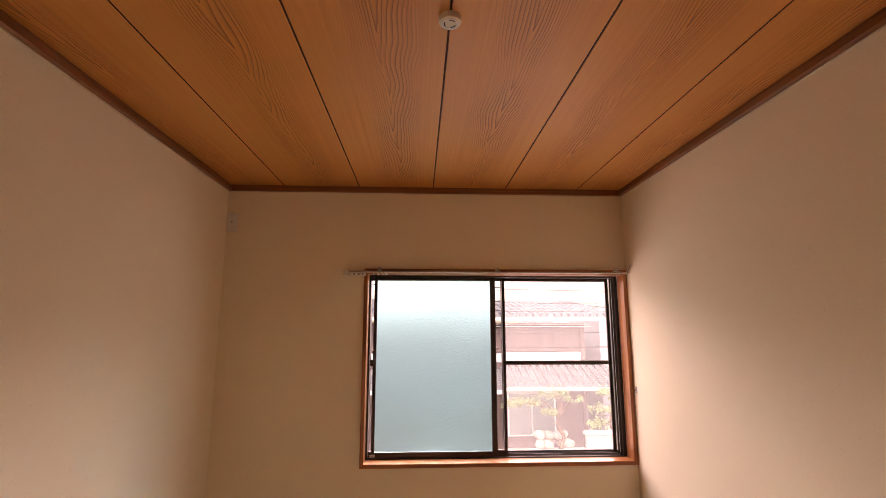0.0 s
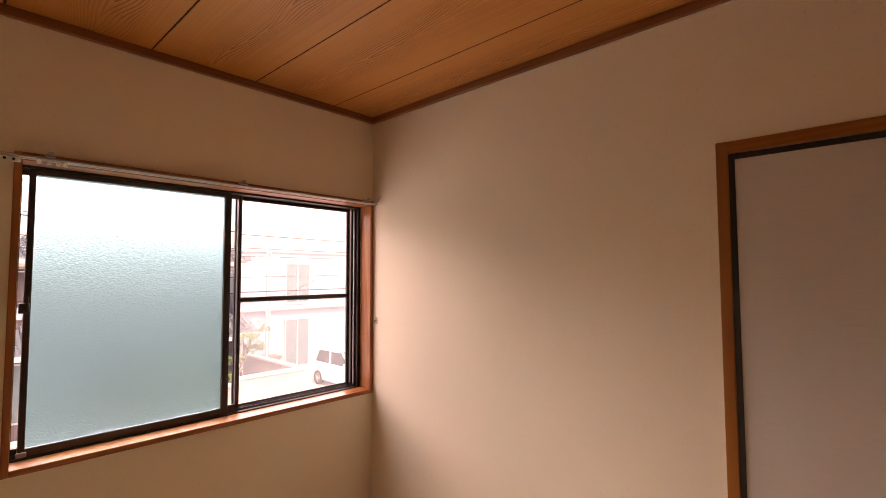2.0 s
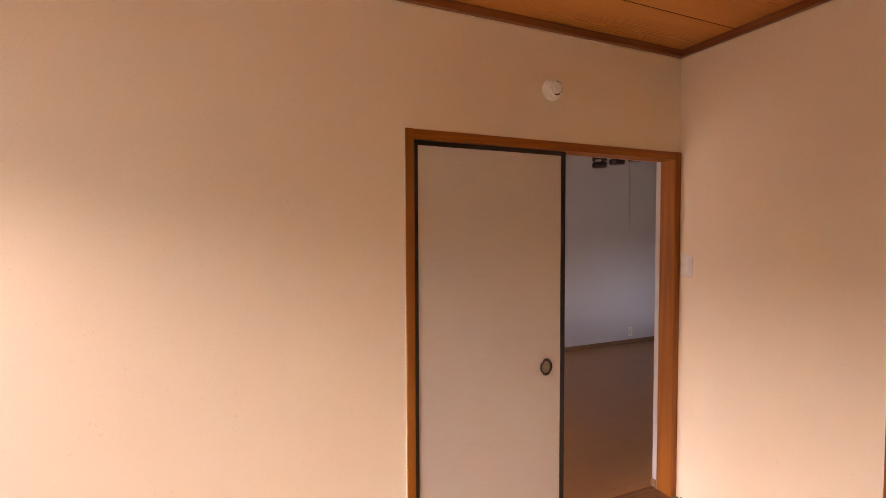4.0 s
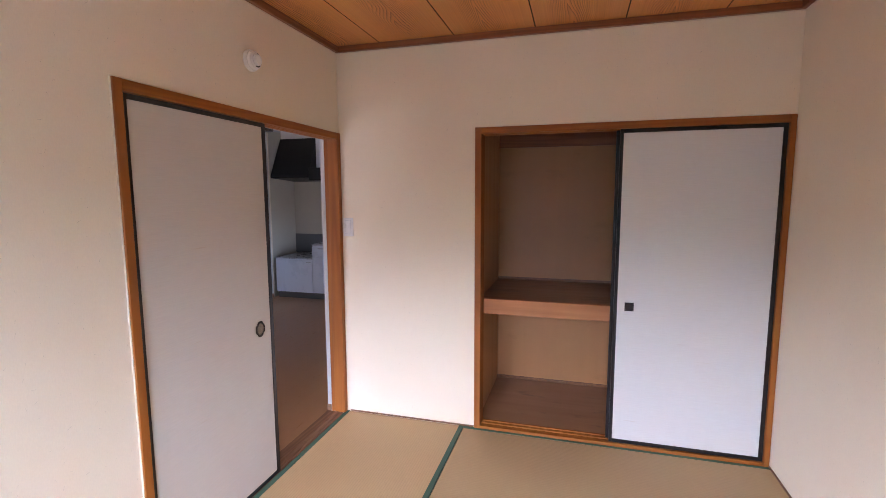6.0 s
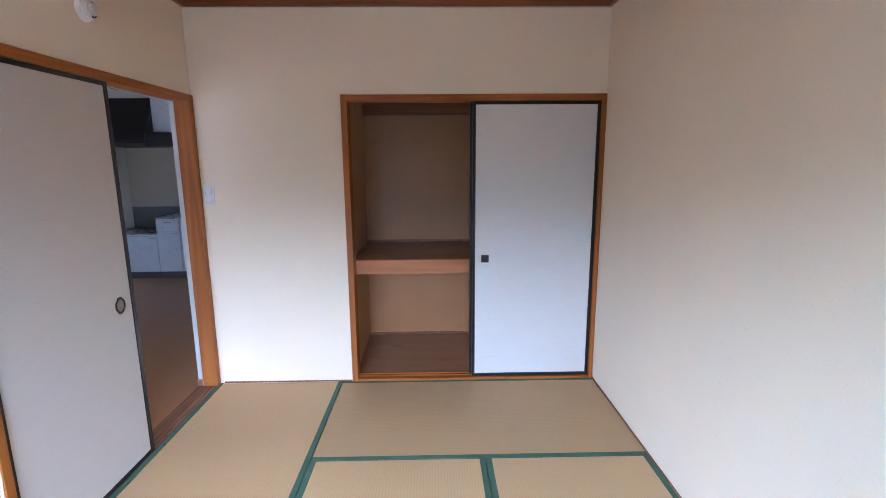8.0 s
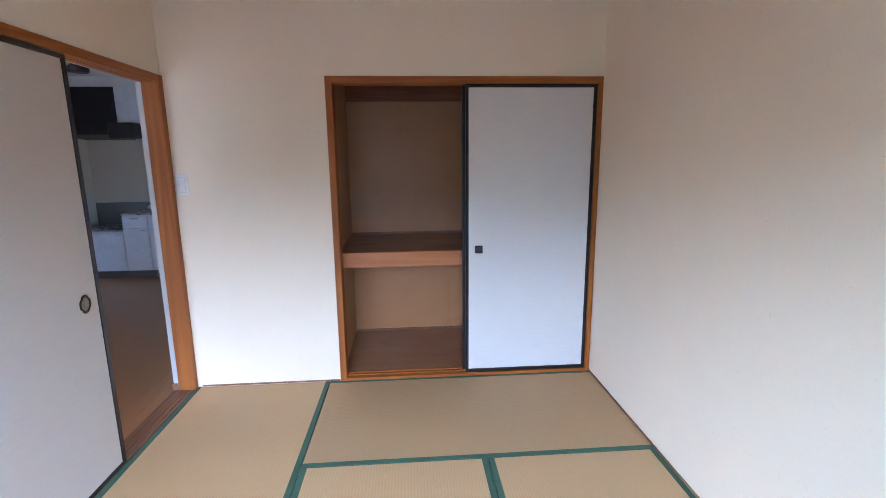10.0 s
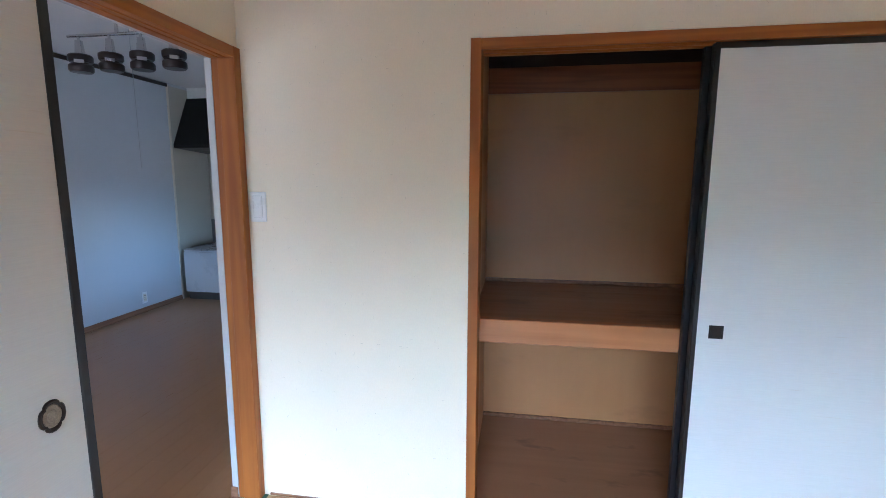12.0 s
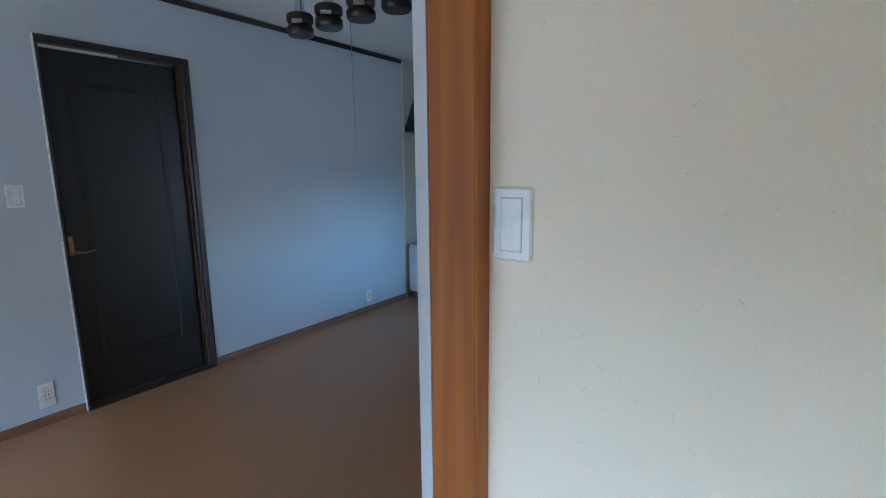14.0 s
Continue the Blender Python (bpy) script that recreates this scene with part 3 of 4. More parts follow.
# ---- closet ----
cl = thing("door_2", (0.84, 0, 0), "closet opening framed in orange-brown wood", "door frame", kind=S)
part("jamb", B((1.637, 1.676, -0.1, 0.012, 0, DZ), bev=0.002), FRAME_Z, cl)
part("jamb", B((0.002, 0.03, -0.1, 0.012, 0, DZ), bev=0.002), FRAME_Z, cl)
part("lintel", B((0.03, 1.637, -0.006, 0.011, 1.877, DZ - 0.001), (0.03, 1.637, -0.056, -0.046, 1.877, DZ - 0.001), (0.03, 1.637, -0.098, -0.084, 1.877, DZ - 0.001), (0.03, 1.637, -0.098, 0.010, 1.892, DZ - 0.002), bev=0.0015), FRAME_X, cl, "grooved wooden lintel")
part("sill", B((0.03, 1.637, -0.005, 0.010, -0.03, 0.020), (0.03, 1.637, -0.056, -0.046, -0.03, 0.018), (0.03, 1.637, -0.098, -0.084, -0.03, 0.018), (0.03, 1.637, -0.097, 0.008, -0.03, 0.012), bev=0.0015), FRAME_X, cl, "grooved wooden sill")
part("sealant", B((1.6765, 1.6795, 0, 0.005, 0.0, DZ + 0.004), (0.004, 1.6765, 0, 0.005, DZ + 0.0005, DZ + 0.0035)), PALE_SEAL, cl, "pale sealant line round the frame")
f2 = thing("closet_sliding_door", (0.43, -0.018, 0.03), "white paper closet sliding door with a black frame, slid aside", "sliding door")
x0, x1, z0, z1 = 0.03, 0.845, 0.020, 1.876
part("frame", B((x0, x0 + 0.022, -0.04, -0.008, z0, z1), (x1 - 0.018, x1, -0.04, -0.008, z0, z1), (x0 + 0.02, x1 - 0.018, -0.027, -0.009, z1 - 0.021, z1), (x0 + 0.02, x1 - 0.018, -0.027, -0.009, z0, z0 + 0.022), bev=0.002), LACQUER, f2, "black lacquer frame")
part("panel", B((x0 + 0.02, x1 - 0.018, -0.026, -0.012, z0 + 0.022, z1 - 0.021)), PAPER_CLOSET, f2, "white fibre paper")
pull = part("finger_pull", B(*rect_frame(0.736, 0.786, -0.012, -0.0085, 0.835, 0.885, 0.006), bev=0.001), BLACK, f2, "square black finger pull")
part("pull_dish", B((0.742, 0.78, -0.0125, -0.0105, 0.841, 0.879), bev=0.0005), BLACK, pull)

f3 = thing("closet_sliding_door", (0.46, -0.07, 0.018), "second paper closet sliding door, pushed behind the first", "sliding door")
x0, x1, z0, z1 = 0.055, 0.861, 0.016, 1.876
part("frame", B((x0, x0 + 0.02, -0.083, -0.058, z0, z1), (x1 - 0.03, x1, -0.083, -0.058, z0, z1), (x0 + 0.02, x1 - 0.03, -0.081, -0.060, z1 - 0.021, z1), (x0 + 0.02, x1 - 0.02, -0.081, -0.060, z0, z0 + 0.022), bev=0.002), LACQUER, f3, "black lacquer frame")
part("panel", B((x0 + 0.02, x1 - 0.02, -0.078, -0.063, z0 + 0.022, z1 - 0.021)), PAPER_CLOSET, f3, "white fibre paper")

solid("closet_wall_back", B((0, 1.69, -0.97, -0.88, -0.05, 2.46)), PLY, "plywood back of the closet", "closet lining", S)
solid("closet_wall_side", B((1.668, 1.69, -0.88, -0.1, -0.05, 2.46)), PLY, "plywood side of the closet", "closet lining", S)
solid("closet_wall_west", B((0, 0.012, -0.88, -0.1, -0.05, 2.46)), PLY, "plywood side of the closet", "closet lining", S)
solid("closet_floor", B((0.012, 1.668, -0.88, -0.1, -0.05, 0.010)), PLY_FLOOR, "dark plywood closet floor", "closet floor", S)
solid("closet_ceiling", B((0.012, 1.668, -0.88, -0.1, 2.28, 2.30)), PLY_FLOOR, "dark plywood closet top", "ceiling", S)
sh = thing("closet_shelf", (0.84, -0.45, 0.74), "fixed plywood closet shelf with a pale pine front beam", "shelf")
part("front_beam", B((0.012, 1.668, -0.145, -0.102, 0.739, 0.839), bev=0.003), BEAM, sh, "glossy pale pine beam")
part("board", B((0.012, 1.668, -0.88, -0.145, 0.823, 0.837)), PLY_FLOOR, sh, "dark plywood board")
part("batten", B((0.012, 1.668, -0.88, -0.862, 0.837, 0.855), bev=0.003), SILL, sh, "thin batten at the back")
solid("trim_closet_floor", B((0.012, 1.668, -0.88, -0.864, 0.010, 0.03), bev=0.003), SILL, "thin batten at the back of the closet floor", "trim", S)
hr = thing("closet_hanger_board", (0.84, -0.87, 1.87), "wooden rail board across the closet back", "rail")
part("rail_board", B((0.012, 1.668, -0.88, -0.862, 1.872, 2.005), bev=0.002), MOULD, hr)
# dark sheet added in place of the deep, unlit space above the rail
part("recess_shade_board", B((0.012, 1.668, -0.88, -0.872, 2.005, 2.28)), DARK_TRIM, hr, "dark sheet standing in for the shaded open space above the rail")

# ---- fittings in this room ----


def switch_plate(name, x0, x1, z0, z1, y, label):
    t = thing(name, ((x0 + x1) / 2, y, (z0 + z1) / 2), label, "light switch")
    part("plate", B((x0, x1, y, y + 0.008, z0, z1), bev=0.0035), PLASTIC, t)
    part("rocker", B((x0 + 0.017, x1 - 0.017, y + 0.007, y + 0.0105, z0 + 0.017, z1 - 0.017), bev=0.0015), PLASTIC, t, "wide rocker")
    part("rocker_gap", B(*rect_frame(x0 + 0.0160, x1 - 0.0160, y + 0.0072, y + 0.0084, z0 + 0.0160, z1 - 0.0160, 0.001)), GREY, t)
    return t


switch_plate("light_switch", 2.508, 2.580, 1.237, 1.360, 0.0, "white wide-rocker light switch on the cream wall")

ou = thing("high_outlet", (0.038, L, 2.155), "white air-conditioner outlet high in the wall corner", "outlet")
part("plate", B((0.004, 0.072, L - 0.008, L, 2.155, 2.277), bev=0.003), PLASTIC, ou)
part("socket", B((0.022, 0.054, L - 0.0095, L - 0.007, 2.195, 2.238), bev=0.001), PLASTIC, ou)
for x in (0.033, 0.043):
    part("slot", B((x - 0.0015, x + 0.0015, L - 0.0102, L - 0.009, 2.212, 2.222)), BLACK, ou)

rs = thing("ceiling_rosette", (1.327, 1.80, H), "round ivory ceiling lamp socket on the board ceiling", "ceiling socket")
part("body", lathe(bmesh.new(), [(0.034, 0.0), (0.034, 0.014), (0.032, 0.018), (0.028, 0.0195)], (1.327, 1.80, H), (0, 0, -1)), IVORY, rs, "", True)
part("ring", lathe(bmesh.new(), [(0.026, 0.018), (0.026, 0.022), (0.021, 0.022), (0.021, 0.018)], (1.327, 1.80, H), (0, 0, -1)), PLASTIC, rs, "", True)
for a in (0.4, 2.5, 4.6):
    bm = bmesh.new()
    for i in range(7):
        q = a + i * 0.16
        box(bm, 1.327 + 0.017 * math.cos(q) - 0.0017, 1.327 + 0.017 * math.cos(q) + 0.0017, 1.80 + 0.017 * math.sin(q) - 0.0017, 1.80 + 0.017 * math.sin(q) + 0.0017, H - 0.0208, H - 0.0185)
    part("slot", bm, BLACK, rs)

sd = thing("smoke_detector", (W, 0.861, 2.156), "white round smoke detector on the wall above the doorway", "smoke detector")
c = (W, 0.861, 2.156)
part("base", lathe(bmesh.new(), [(0.05, 0), (0.05, 0.012), (0.047, 0.018)], c, (-1, 0, 0)), PLASTIC, sd, "", True)
part("cover", lathe(bmesh.new(), [(0.044, 0.016), (0.042, 0.032), (0.032, 0.04)], c, (-1, 0, 0)), PLASTIC, sd, "", True)
part("cap", lathe(bmesh.new(), [(0.026, 0.038), (0.026, 0.048), (0.022, 0.052)], c, (-1, 0, 0)), PLASTIC, sd, "", True)
for a0 in (1.7, 2.9, 4.1):
    bm = bmesh.new()
    for i in range(8):
        a = a0 + i * 0.12
        p = Vector((W - 0.0395, 0.861 + 0.0305 * math.cos(a), 2.156 + 0.0305 * math.sin(a)))
        d = Vector((0, -math.sin(a), math.cos(a))) * 0.0022
        tube(bm, p - d, p + d, 0.0032, n=6)
    part("vent_slot", bm, BLACK, sd)

hk = thing("wall_hook", (W, L - 0.03, 1.17), "small metal curtain tie-back hook on the wall by the window", "hook")
part("plate", B((W - 0.004, W, L - 0.055, L - 0.035, 1.145, 1.185), bev=0.0015), GREY, hk)
part("hook", tube(bmesh.new(), (W - 0.002, L - 0.045, 1.165), (W - 0.03, L - 0.045, 1.16), 0.0035, n=10), BRASS, hk)

# ---- dining room ----
DF = -0.006
floor_dining = solid("floor_dining", B((W + 0.092, X2 + 0.1, -3.85, L + 0.15, -0.12, DF - 0.006)), DARK_TRIM, "brown laminate strip floor of the dining room", "floor", S)
solid("ceiling_dining", B((W + 0.12, X2 + 0.1, -3.85, L + 0.15, 2.472, 2.6)), CEIL_WHITE, "white papered dining-room ceiling", "ceiling", S)
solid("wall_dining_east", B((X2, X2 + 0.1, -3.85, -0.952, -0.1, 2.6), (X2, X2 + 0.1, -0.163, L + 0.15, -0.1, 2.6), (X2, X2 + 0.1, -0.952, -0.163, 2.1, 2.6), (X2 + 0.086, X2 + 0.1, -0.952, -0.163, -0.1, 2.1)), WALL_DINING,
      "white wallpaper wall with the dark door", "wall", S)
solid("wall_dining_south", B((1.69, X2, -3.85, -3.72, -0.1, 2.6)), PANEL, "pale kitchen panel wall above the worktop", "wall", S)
# unseen opening added here so the lamp behind can light the dining wall
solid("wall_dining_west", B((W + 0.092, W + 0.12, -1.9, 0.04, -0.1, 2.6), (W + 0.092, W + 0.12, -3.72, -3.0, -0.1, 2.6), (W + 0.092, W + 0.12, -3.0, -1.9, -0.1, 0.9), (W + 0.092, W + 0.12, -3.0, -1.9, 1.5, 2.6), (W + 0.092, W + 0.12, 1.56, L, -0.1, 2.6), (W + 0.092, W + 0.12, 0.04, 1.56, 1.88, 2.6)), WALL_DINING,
      "white wallpaper side of the doorway wall, with an added unseen opening for light", "wall", S)
# opening assumed; its low head keeps daylight on the floor and lower walls
solid("wall_dining_north", B((W + 0.12, 2.9, L, L + 0.15, -0.1, 2.6), (5.25, X2, L, L + 0.15, -0.1, 2.6), (2.9, 5.25, L, L + 0.15, 1.25, 2.6)), WALL_DINING, "white wallpaper end wall with an unseen balcony opening, kept low to shape the light", "wall", S)
solid("baseboard_corner", B((W + 0.094, W + 0.128, 0.034, 0.0445, DF, 0.05), (W + 0.12, W + 0.128, -3.0, 0.0345, DF, 0.05), bev=0.001), BASEWOOD, "wooden baseboard wrapping the doorway corner", "baseboard", S)
solid("baseboard", B((X2 - 0.008, X2, -3.09, -0.956, DF, 0.05), (X2 - 0.008, X2, -0.158, L, DF, 0.05), bev=0.001), BASEWOOD, "wooden baseboard along the white wall", "baseboard", S)
solid("crown_moulding_dining", B((X2 - 0.02, X2, -3.09, L, 2.424, 2.46), bev=0.003), DARK_TRIM, "dark brown moulding under the white ceiling", "moulding", S)
solid("trim_kitchen", B((X2 - 0.012, X2, -3.11, -3.085, DF, 2.46), bev=0.002), IVORY, "pale upright trim where the kitchen panel begins", "trim", S)
solid("kitchen_panel_side", B((X2 - 0.006, X2, -3.72, -3.11, DF, 2.44)), PANEL, "olive-grey kitchen side panel", "wall panel", S)

dd = thing("door_3", (X2, -0.56, DF), "dark brown panelled door with a brass lever, closed", "door", kind=S)
part("casing", B((X2 - 0.022, X2, -0.952, -0.918, DF, 2.1), (X2 - 0.022, X2, -0.178, -0.163, DF, 2.1), (X2 - 0.022, X2, -0.918, -0.178, 2.064, 2.1), bev=0.004), DARK_TRIM, dd, "dark brown casing")
part("jamb", B((X2 - 0.008, X2 + 0.085, -0.918, -0.9, DF, 2.064), (X2 + 0.02, X2 + 0.045, -0.9, -0.89, DF, 2.064), bev=0.002), JAMB_BROWN, dd, "brown stepped jamb")
part("jamb", B((X2, X2 + 0.085, -0.178, -0.166, DF, 2.064), (X2, X2 + 0.085, -0.9, -0.178, 2.064, 2.078), bev=0.002), JAMB_BROWN, dd)
part("edge_strip", B((X2 - 0.02, X2 - 0.0005, -0.1627, -0.1575, DF, 2.1)), PLASTIC, dd, "pale sealing strip beside the casing")
LX = X2 + 0.045
part("leaf", B((LX, LX + 0.036, -0.888, -0.182, 0.02, 2.046), bev=0.002), DARK_WOOD, dd, "dark veneered leaf")
ma, mb, mw, mh = -0.775, -0.295, 0.27, 1.885
part("panel_moulding", B((LX - 0.008, LX + 0.002, ma, ma + 0.02, mw, mh), (LX - 0.008, LX + 0.002, mb - 0.02, mb, mw, mh), (LX - 0.008, LX + 0.002, ma + 0.02, mb - 0.02, mw, mw + 0.02), (LX - 0.008, LX + 0.002, ma + 0.02, mb - 0.02, mh - 0.02, mh), bev=0.004), DARK_WOOD, dd)
part("threshold", B((X2 - 0.022, X2 + 0.03, -0.918, -0.178, DF, 0.012), (X2 + 0.03, X2 + 0.085, -0.9, -0.178, DF, 0.018), bev=0.003), DARK_TRIM, dd)
part("threshold_strip", B((X2 + 0.026, X2 + 0.031, -0.62, -0.19, 0.012, 0.026), bev=0.001), JAMB_BROWN, dd, "paler worn strip")
part("head_seal", B((X2 + 0.034, X2 + 0.043, -0.56, -0.186, 2.049, 2.061)), PLASTIC, dd, "pale seal strip at the head")
hp = part("lever_plate", B((LX - 0.008, LX + 0.002, -0.224, -0.198, 0.915, 1.03), bev=0.003), BRASS, dd, "brass plate")
bm = tube(bmesh.new(), (LX, -0.211, 0.94), (LX - 0.045, -0.211, 0.94), 0.008)
tube(bm, (LX - 0.045, -0.205, 0.94), (LX - 0.046, -0.265, 0.934), 0.0078, 0.0065)
tube(bm, (LX - 0.046, -0.262, 0.934), (LX - 0.042, -0.318, 0.941), 0.0065, 0.0045)
part("lever", bm, BRASS, hp, "brass lever", True)


def wall_plate(name, y0, y1, z0, z1, label, cat, kind):
    t = thing(name, (X2, (y0 + y1) / 2, (z0 + z1) / 2), label, cat)
    part("plate", B((X2 - 0.009, X2, y0, y1, z0, z1), bev=0.003), PLASTIC, t)
    my, mz = (y0 + y1) / 2, (z0 + z1) / 2
    if kind == "switch":
        part("rocker", B((X2 - 0.012, X2 - 0.008, y0 + 0.018, y1 - 0.018, z0 + 0.018, z1 - 0.018), bev=0.001), PLASTIC, t)
        part("rocker_gap", B((X2 - 0.0096, X2 - 0.0085, y0 + 0.016, y1 - 0.016, z0 + 0.016, z1 - 0.016)), GREY, t)
    else:
        part("socket", B((X2 - 0.011, X2 - 0.008, my - 0.021, my + 0.021, z0 + 0.02, z1 - 0.02), bev=0.001), IVORY, t)
        for dz in (-0.022, 0.0, 0.022):
            for dy in (-0.007, 0.007):
                part("slot", B((X2 - 0.0118, X2 - 0.0108, my + dy - 0.0014, my + dy + 0.0014, mz + dz - 0.005, mz + dz + 0.005)), BLACK, t)


wall_plate("light_switch", -0.032, 0.042, 1.21, 1.33, "white light switch on the white wall beside the dark door", "light switch", "switch")
wall_plate("wall_outlet", -0.026, 0.047, 0.10, 0.24, "white double outlet low on the wall near the dark door", "outlet", "outlet")
wall_plate("wall_outlet", -2.56, -2.49, 0.095, 0.215, "white outlet low on the wall near the kitchen", "outlet", "outlet")

# spot lamp bar
LY, LZ = -1.1, 2.355
lb = thing("spotlight_bar", (4.08, LY, 2.472), "chrome ceiling bar with four dark wooden spotlights, unlit", "ceiling lamp")
part("canopy", lathe(bmesh.new(), [(0.10, 0), (0.10, 0.012), (0.09, 0.03), (0.05, 0.042)], (4.08, LY, 2.471), (0, 0, -1)), CHROME, lb, "chrome canopy", True)
part("stem", tube(bmesh.new(), (4.0, LY, 2.42), (4.0, LY, LZ), 0.012), CHROME, lb, "", True)
part("stem", tube(bmesh.new(), (4.14, LY, 2.42), (4.14, LY, LZ), 0.012), CHROME, lb, "", True)
part("bar", tube(bmesh.new(), (3.655, LY, LZ), (4.515, LY, LZ), 0.011), CHROME, lb, "chrome bar", True)
for x in (3.73, 3.965, 4.20, 4.435):
    sp = part("socket", tube(tube(bmesh.new(), (x, LY, LZ), (x, LY, LZ - 0.04), 0.009), (x, LY, LZ - 0.03), (x, LY, LZ - 0.13), 0.022, 0.032), CHROME, lb, "chrome lamp socket", True)
    for top in (0.12, 0.183):
        part("shade", lathe(bmesh.new(), [(0.03, 0), (0.064, 0.002), (0.072, 0.010), (0.073, 0.026), (0.072, 0.042), (0.064, 0.052), (0.03, 0.053)], (x, LY, LZ - top), (0, 0, -1)), DARKLAMP, sp, "dark wooden ring shade", True)
    part("neck", tube(bmesh.new(), (x, LY, LZ - 0.17), (x, LY, LZ - 0.186), 0.045), DARKLAMP, sp, "", True)
    bm = box(bmesh.new(), -0.028, 0.028, 0.069, 0.0745, -0.011, 0.011, bev=0.0015)
    bmesh.ops.transform(bm, matrix=pose(x, LY, LZ - 0.174, 0, 0, 38), verts=bm.verts[:])
    part("label_plate", bm, STEEL, sp, "small silver plate")
part("pull_cord", tube(bmesh.new(), (4.075, LY - 0.03, 2.43), (4.07, LY - 0.03, 1.485), 0.0022, n=6), GREY, lb, "thin pull cord")

# kitchen
KY = -3.08


def base_unit(x0, x1, top, drawer, label):
    t = thing("kitchen_cabinet", ((x0 + x1) / 2, KY - 0.3, DF), label, "cabinet", "kitchen base units")
    part("body", B((x0, x1, -3.715, KY - 0.02, 0.09, top)), CABINET, t)
    part("plinth", B((x0, x1, -3.7, KY - 0.05, DF, 0.09)), SPLASH, t, "grey plinth")
    zt = top - 0.02
    if drawer:
        d = part("drawer", B((x0 + 0.003, x1 - 0.003, KY - 0.018, KY, zt - 0.14, zt), bev=0.002), CABINET, t)
        part("handle", B((x0 + 0.1, x1 - 0.1, KY, KY + 0.01, zt - 0.03, zt - 0.018), bev=0.002), GREY, d)
        zt -= 0.146
    d = part("door", B((x0 + 0.003, x1 - 0.003, KY - 0.018, KY, 0.092, zt), bev=0.002), CABINET, t)
    part("handle_lip", B((x0 + 0.02, x0 + 0.1, KY, KY + 0.004, zt - 0.03, zt - 0.022), bev=0.001), GREY, d)
    return t


base_unit(4.735, 5.345, 0.585, False, "low white base cabinet for a cooker, its top empty")
base_unit(4.43, 4.732, 0.79, True, "white kitchen base cabinet with one drawer")
base_unit(3.83, 4.427, 0.79, True, "white kitchen sink cabinet with a drawer front")
wt = thing("worktop", (4.3, -3.4, 0.79), "stainless steel kitchen worktop with an upstand", "worktop")
part("slab", B((2.9, 4.732, -3.715, KY + 0.01, 0.791, 0.81), bev=0.003), STEEL, wt)
part("upstand", B((2.9, 4.732, -3.715, -3.70, 0.81, 0.86), bev=0.002), STEEL, wt)
solid("cooker_top", B((4.735, 5.345, -3.715, KY + 0.004, 0.587, 0.6), bev=0.003), STEEL, "steel top of the empty cooker bay", "worktop")
solid("splashback", B((2.9, X2 - 0.006, -3.72, -3.712, 0.6, 0.90)), SPLASH, "dark grey splashback strip", "splashback", S)
fa = thing("kitchen_tap", (4.25, -3.6, 0.81), "chrome swivel tap over the worktop", "tap")
bm = tube(bmesh.new(), (4.25, -3.64, 0.81), (4.25, -3.64, 0.98), 0.014)
tube(bm, (4.25, -3.64, 0.975), (4.42, -3.5, 0.93), 0.011)
part("spout", bm, CHROME, fa, "", True)
part("handle", tube(bmesh.new(), (4.25, -3.64, 0.98), (4.25, -3.60, 1.0), 0.012), CHROME, fa, "", True)
gs = thing("wall_controller", (4.62, -3.71, 1.1), "small dark control box on the kitchen wall", "control box")
part("box", B((4.585, 4.655, -3.719, -3.695, 1.11, 1.20), bev=0.004), BLACK, gs)
part("cap", B((4.60, 4.64, -3.696, -3.69, 1.13, 1.16), bev=0.002), GREY, gs)

hd = thing("range_hood", (5.1, -3.4, 1.72), "black sloping kitchen range hood with a low side box", "range hood")
bm = prism(bmesh.new(), [(-3.715, 1.72), (-3.13, 1.76), (-3.13, 1.80), (-3.40, 2.345), (-3.715, 2.345)], 4.78, 5.40, "x")
part("body", bm, BLACK, hd)
part("lip", B((4.79, 5.39, -3.142, -3.124, 1.758, 1.79), bev=0.003), BLACK, hd)
part("side_box", B((4.50, 4.779, -3.45, -3.15, 1.72, 1.90), bev=0.004), BLACK, hd)
solid("hood_soffit", B((4.2, X2 - 0.006, -3.72, -3.42, 2.347, 2.471), bev=0.002), CEIL_WHITE, "white boxed soffit above the range hood", "soffit", S)
uc = thing("wall_cabinet", (4.45, -3.5, 1.905), "white wall cabinet beside the range hood", "cabinet")
part("body", B((3.9, 4.778, -3.715, -3.37, 1.905, 2.345)), CABINET, uc)
part("door", B((4.345, 4.775, -3.37, -3.352, 1.908, 2.342), bev=0.002), CABINET, uc)
part("door", B((3.903, 4.34, -3.37, -3.352, 1.908, 2.342), bev=0.002), CABINET, uc)

# ---- outside ----
GZ = -3.05
bm = bmesh.new()
box(bm, -400, 400, -300, 600, GZ - 0.5, GZ)
solid("ground", bm, CONCRETE, "pale grey paved ground and street", "ground", S)
solid("wall_lower_storey", B((-0.3, X2 + 0.3, -5.1, L + 0.15, GZ, -0.165)), SIDING, "plain storey under the rooms", "wall", S)
solid("roof_slab", B((-0.3, X2 + 0.3, -5.2, L + 0.45, 2.62, 2.75)), CONCRETE, "flat roof over the rooms", "roof", S)


